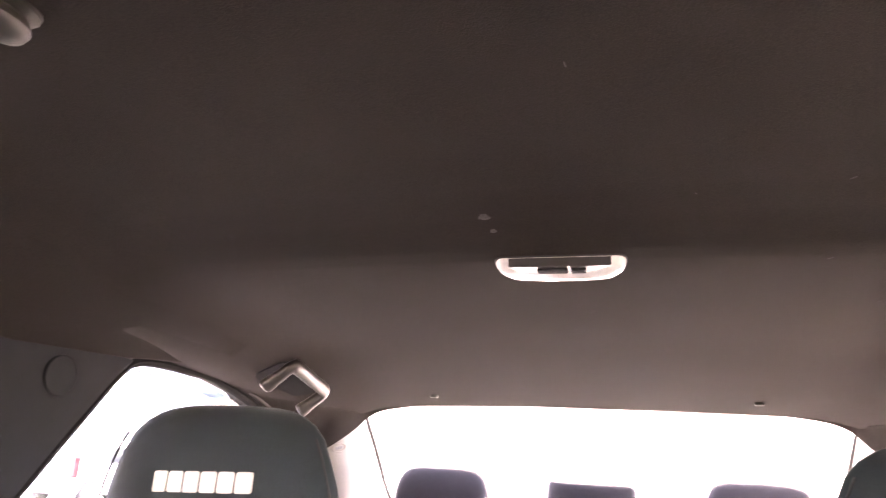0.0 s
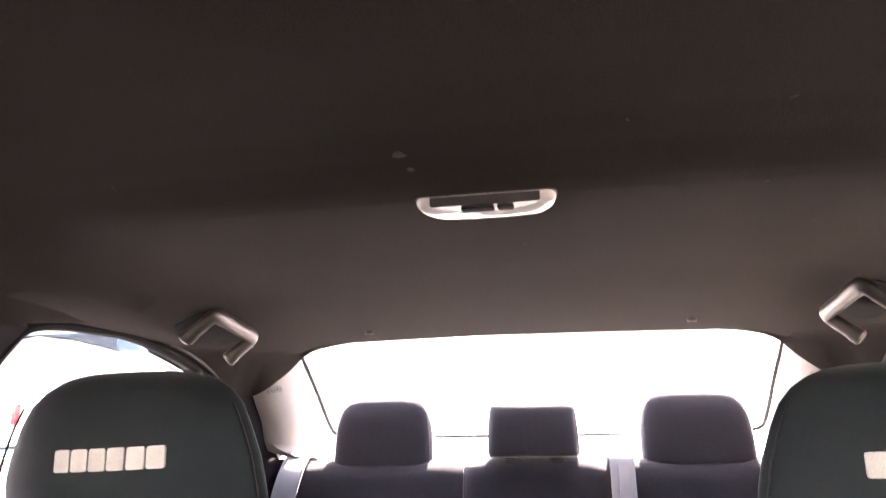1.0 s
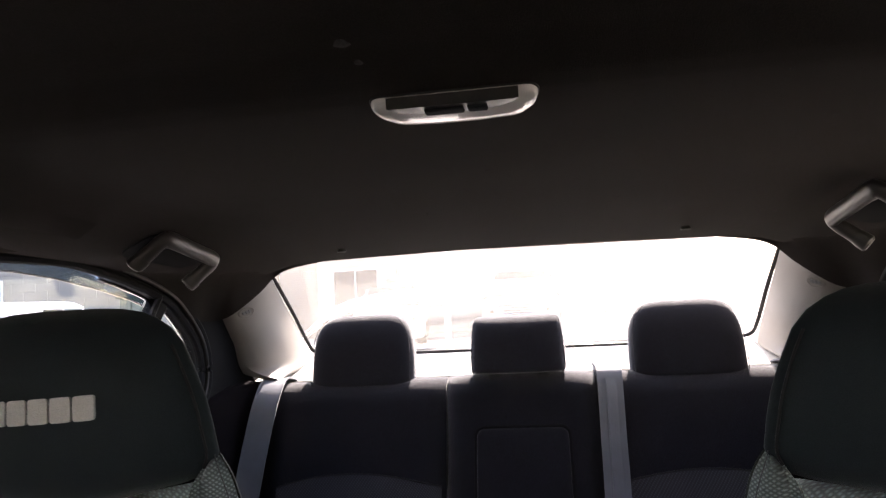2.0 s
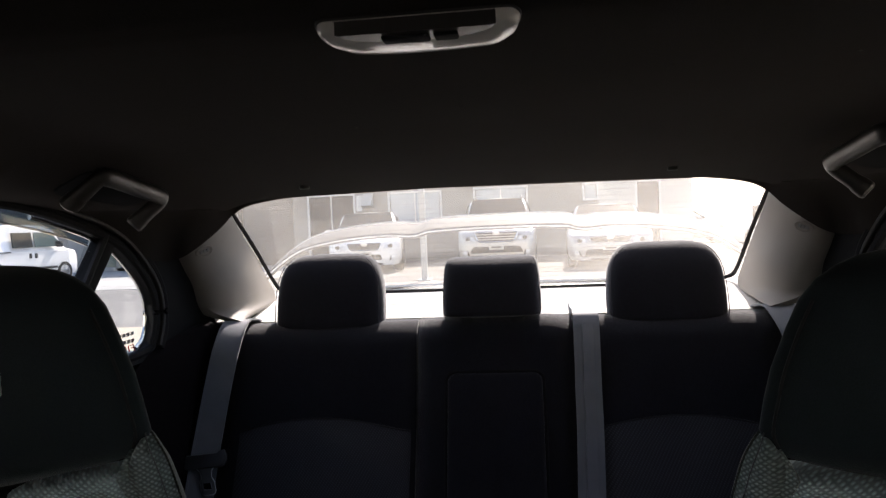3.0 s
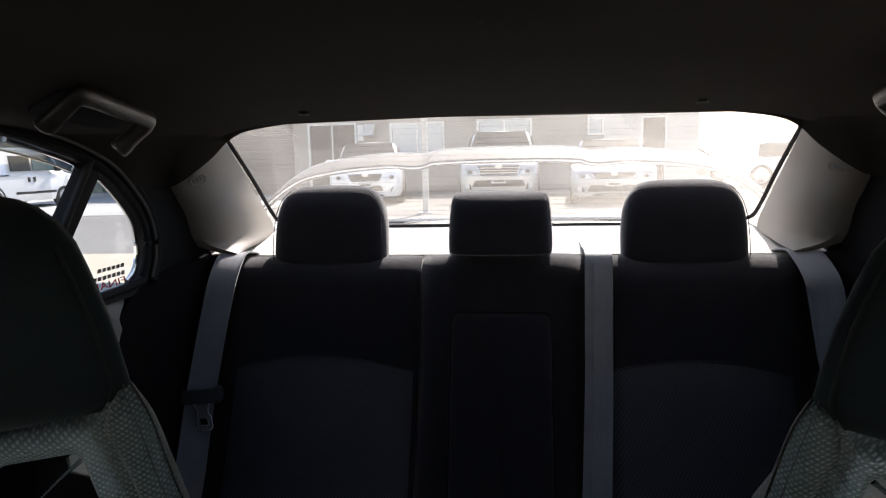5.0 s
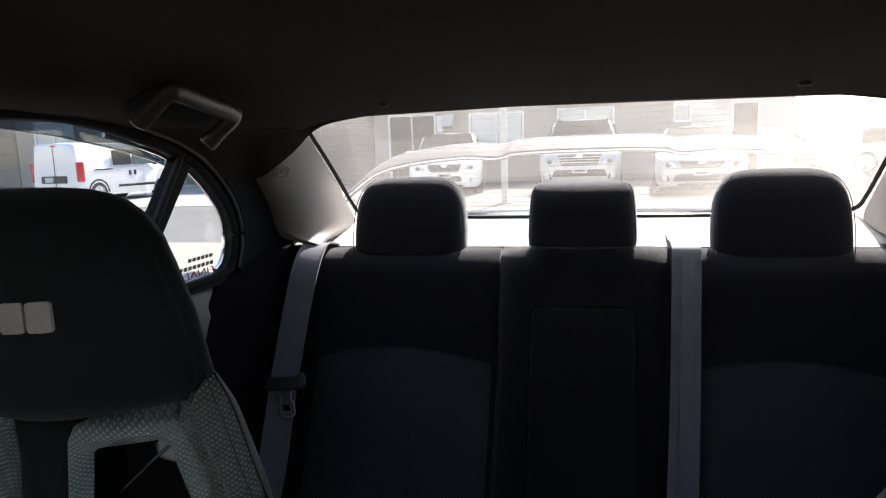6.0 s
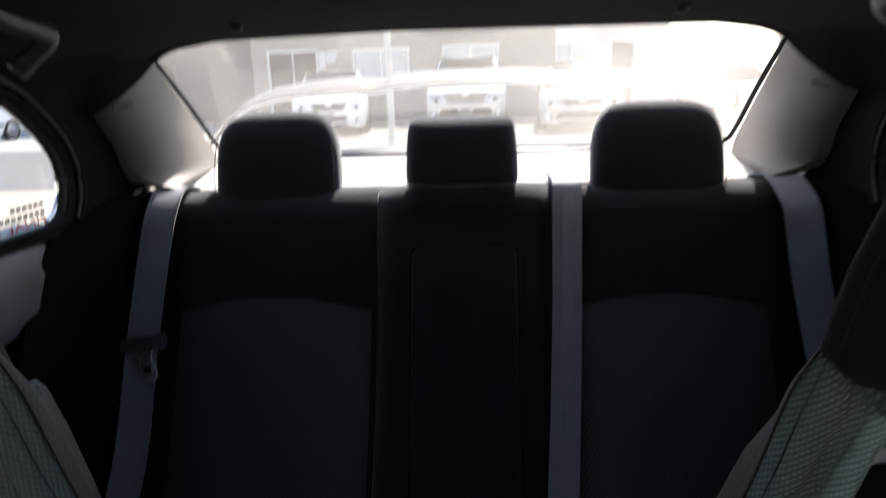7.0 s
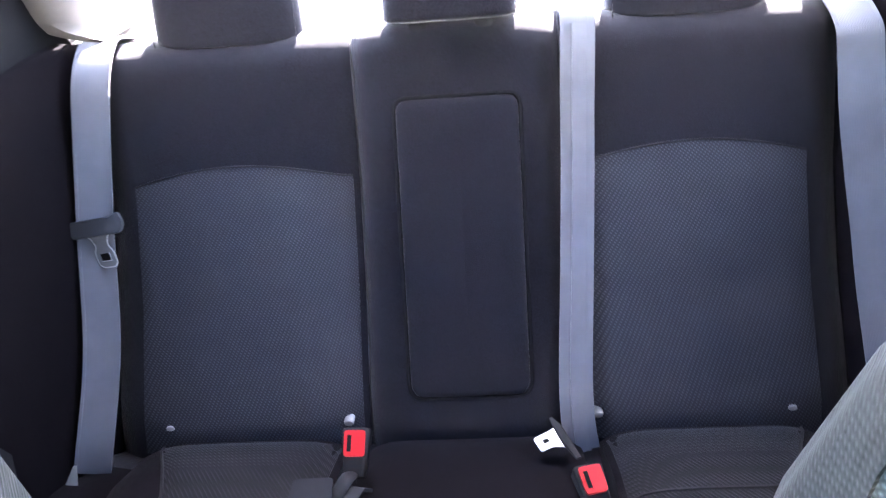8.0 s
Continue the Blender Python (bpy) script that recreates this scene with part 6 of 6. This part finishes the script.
    if not low_roof:
        for sx in (-1, 1):
            part("roof_rail", tube([(sx * h * 0.66, yh + slope + 0.2, tall - 0.01), (sx * h * 0.66, yh + slope + 0.4, tall + 0.04), (sx * h * 0.66, long * 0.8, tall + 0.03), (sx * h * 0.66, long * 0.86, tall - 0.03)], 0.018, 6), GRILLE, c, "black roof rail")
    c.matrix_world = pose(*at, 0, 0, turn)
    return c


parked_car("parked_suv", (-3.80, 16.3, 0), 9, 4.6, 1.85, 1.56, PAINT, "white compact crossover parked nose out", low_roof=True, grille=(0.46, 0.62, 0.80), intake=(0.48, 0.36, 0.50))
parked_car("parked_suv", (-0.54, 15.8, 0), 0, 4.8, 1.88, 1.76, PAINT_SILVER, "silver sport utility car parked nose out", grille=(0.54, 0.64, 0.86), intake=(0.66, 0.40, 0.54), bright=True)
parked_car("parked_suv", (1.98, 15.2, 0), -4, 4.6, 1.90, 1.48, PAINT_GREY, "blue-grey crossover parked nose out", grille=(0.50, 0.66, 0.80), intake=(0.60, 0.34, 0.50), low_roof=True)
parked_car("parked_sedan", (10.9, 22.4, 0), 87, 4.6, 1.84, 1.46, PAINT, "white sedan standing side-on across the lot", low_roof=True)
parked_car("parked_sedan", (8.4, 27.5, 0), 78, 4.5, 1.80, 1.45, PAINT_SILVER, "silver sedan parked far across the lot", low_roof=True)


def panel_van():
    """A white panel van seen from behind and its near side; tail towards -y."""
    v = thing("panel_van", (0, 0, 0), "white panel van with red tail lamps parked at the kerb", "van")
    h, H = 0.93, 1.88
    g = 0.24
    rings = []
    for y, hw, zt, bl in ((0.0, h * 0.93, H * 0.955, 1.05), (0.06, h * 0.985, H * 0.985, 1.06), (0.4, h, H, 1.07), (2.6, h, H, 1.07), (3.25, h, H * 0.975, 1.06), (3.55, h, H * 0.93, 1.05)):
        rings.append(section(y * 0.88, hw, g, bl, zt, hw * 0.84))
    for y, hw, zt in ((3.95, h, 1.36), (4.15, h * 0.99, 1.12), (4.5, h * 0.95, 1.02), (4.68, h * 0.88, 0.90), (4.74, h * 0.80, 0.70)):
        rings.append(section(y * 0.88, hw, g, min(1.05, zt - 0.02) if zt > 1.1 else zt, zt, hw * 0.8))
    part("body", loft(rings), PAINT, v, "white body shell")
    for sx in (-1, 1):
        part("slide_window", plate([(sx * 0.925, 1.36, 1.16), (sx * 0.925, 2.11, 1.16), (sx * 0.875, 2.11, 1.62), (sx * 0.875, 1.36, 1.62)], (sx * 0.03, 0, 0.005)), AUTO_GLASS, v, "dark sliding door window", smooth=False)
        part("cab_window", plate([(sx * 0.925, 2.21, 1.16), (sx * 0.925, 3.34, 1.16), (sx * 0.875, 2.92, 1.62), (sx * 0.875, 2.21, 1.62)], (sx * 0.03, 0, 0.005)), VAN_GLASS, v, "greenish cab window", smooth=False)
        part("side_strip", block(sx * 0.93 - 0.015, sx * 0.93 + 0.015, 1.50, 3.10, 0.46, 0.54, 0.008, 1), GRILLE, v, "black rub strip")
        part("slide_rail", block(sx * 0.925 - 0.01, sx * 0.925 + 0.01, 0.58, 1.30, 1.02, 1.06), GRILLE, v, "dark sliding door rail", smooth=False)
        for y in (1.98, 2.20):
            part("door_handle", block(sx * 0.93 - 0.02, sx * 0.93 + 0.02, y, y + 0.10, 0.82, 0.98, 0.015, 1), GRILLE, v, "black upright door handle")
        part("door_mirror", block(sx * 1.02 - 0.09, sx * 1.02 + 0.09, 3.06, 3.20, 1.13, 1.34, 0.03), GRILLE, v, "black door mirror")
        part("tail_lamp", loft([[Vector((sx * x, y, z)) for x, y in ((0.93, 0.20), (0.955, 0.12), (0.93, -0.01), (0.84, -0.015), (0.84, 0.1))] for z in (0.70, 0.90, 1.10, 1.28)]), TAILLIGHT, v, "tall red tail lamp")
        part("wheel_arch", loft([[Vector((sx * (0.925 + d), 0.70 + r * math.cos(a), 0.33 + r * math.sin(a))) for a in np.linspace(0, math.pi, 15)] + [Vector((sx * (0.925 + d), 0.70 + 0.37 * math.cos(a), 0.33 + 0.37 * math.sin(a))) for a in np.linspace(math.pi, 0, 15)] for d, r in ((-0.02, 0.42), (0.012, 0.42))]), GRILLE, v, "dark wheel arch", smooth=False)
        wheel(v, sx * 0.84, 0.70, 0.33, 0.21, sx)
        wheel(v, sx * 0.84, 3.42, 0.33, 0.21, sx)
    part("rear_door_seam", block(-0.008, 0.008, -0.012, 0.02, 0.45, 1.75), GRILLE, v, smooth=False)
    part("plate_panel", block(-0.55, 0.45, -0.03, 0.02, 0.66, 0.88, 0.02, 1), GRILLE, v, "black plate panel")
    part("number_plate", block(-0.38, -0.06, -0.042, -0.03, 0.69, 0.84), PLATE, v, "plain pale plate", smooth=False)
    part("rear_bumper", block(-0.88, 0.88, -0.09, 0.1, 0.30, 0.50, 0.04), PAINT, v, "white bumper")
    part("roof_lamp", block(-0.12, 0.12, -0.01, 0.05, 1.76, 1.80, 0.01, 1), TAILLIGHT, v, "high red brake lamp")
    v.matrix_world = pose(-13.92, 15.0, 0, 0, 0, -4.3) @ Matrix.Scale(0.862, 4)


panel_van()
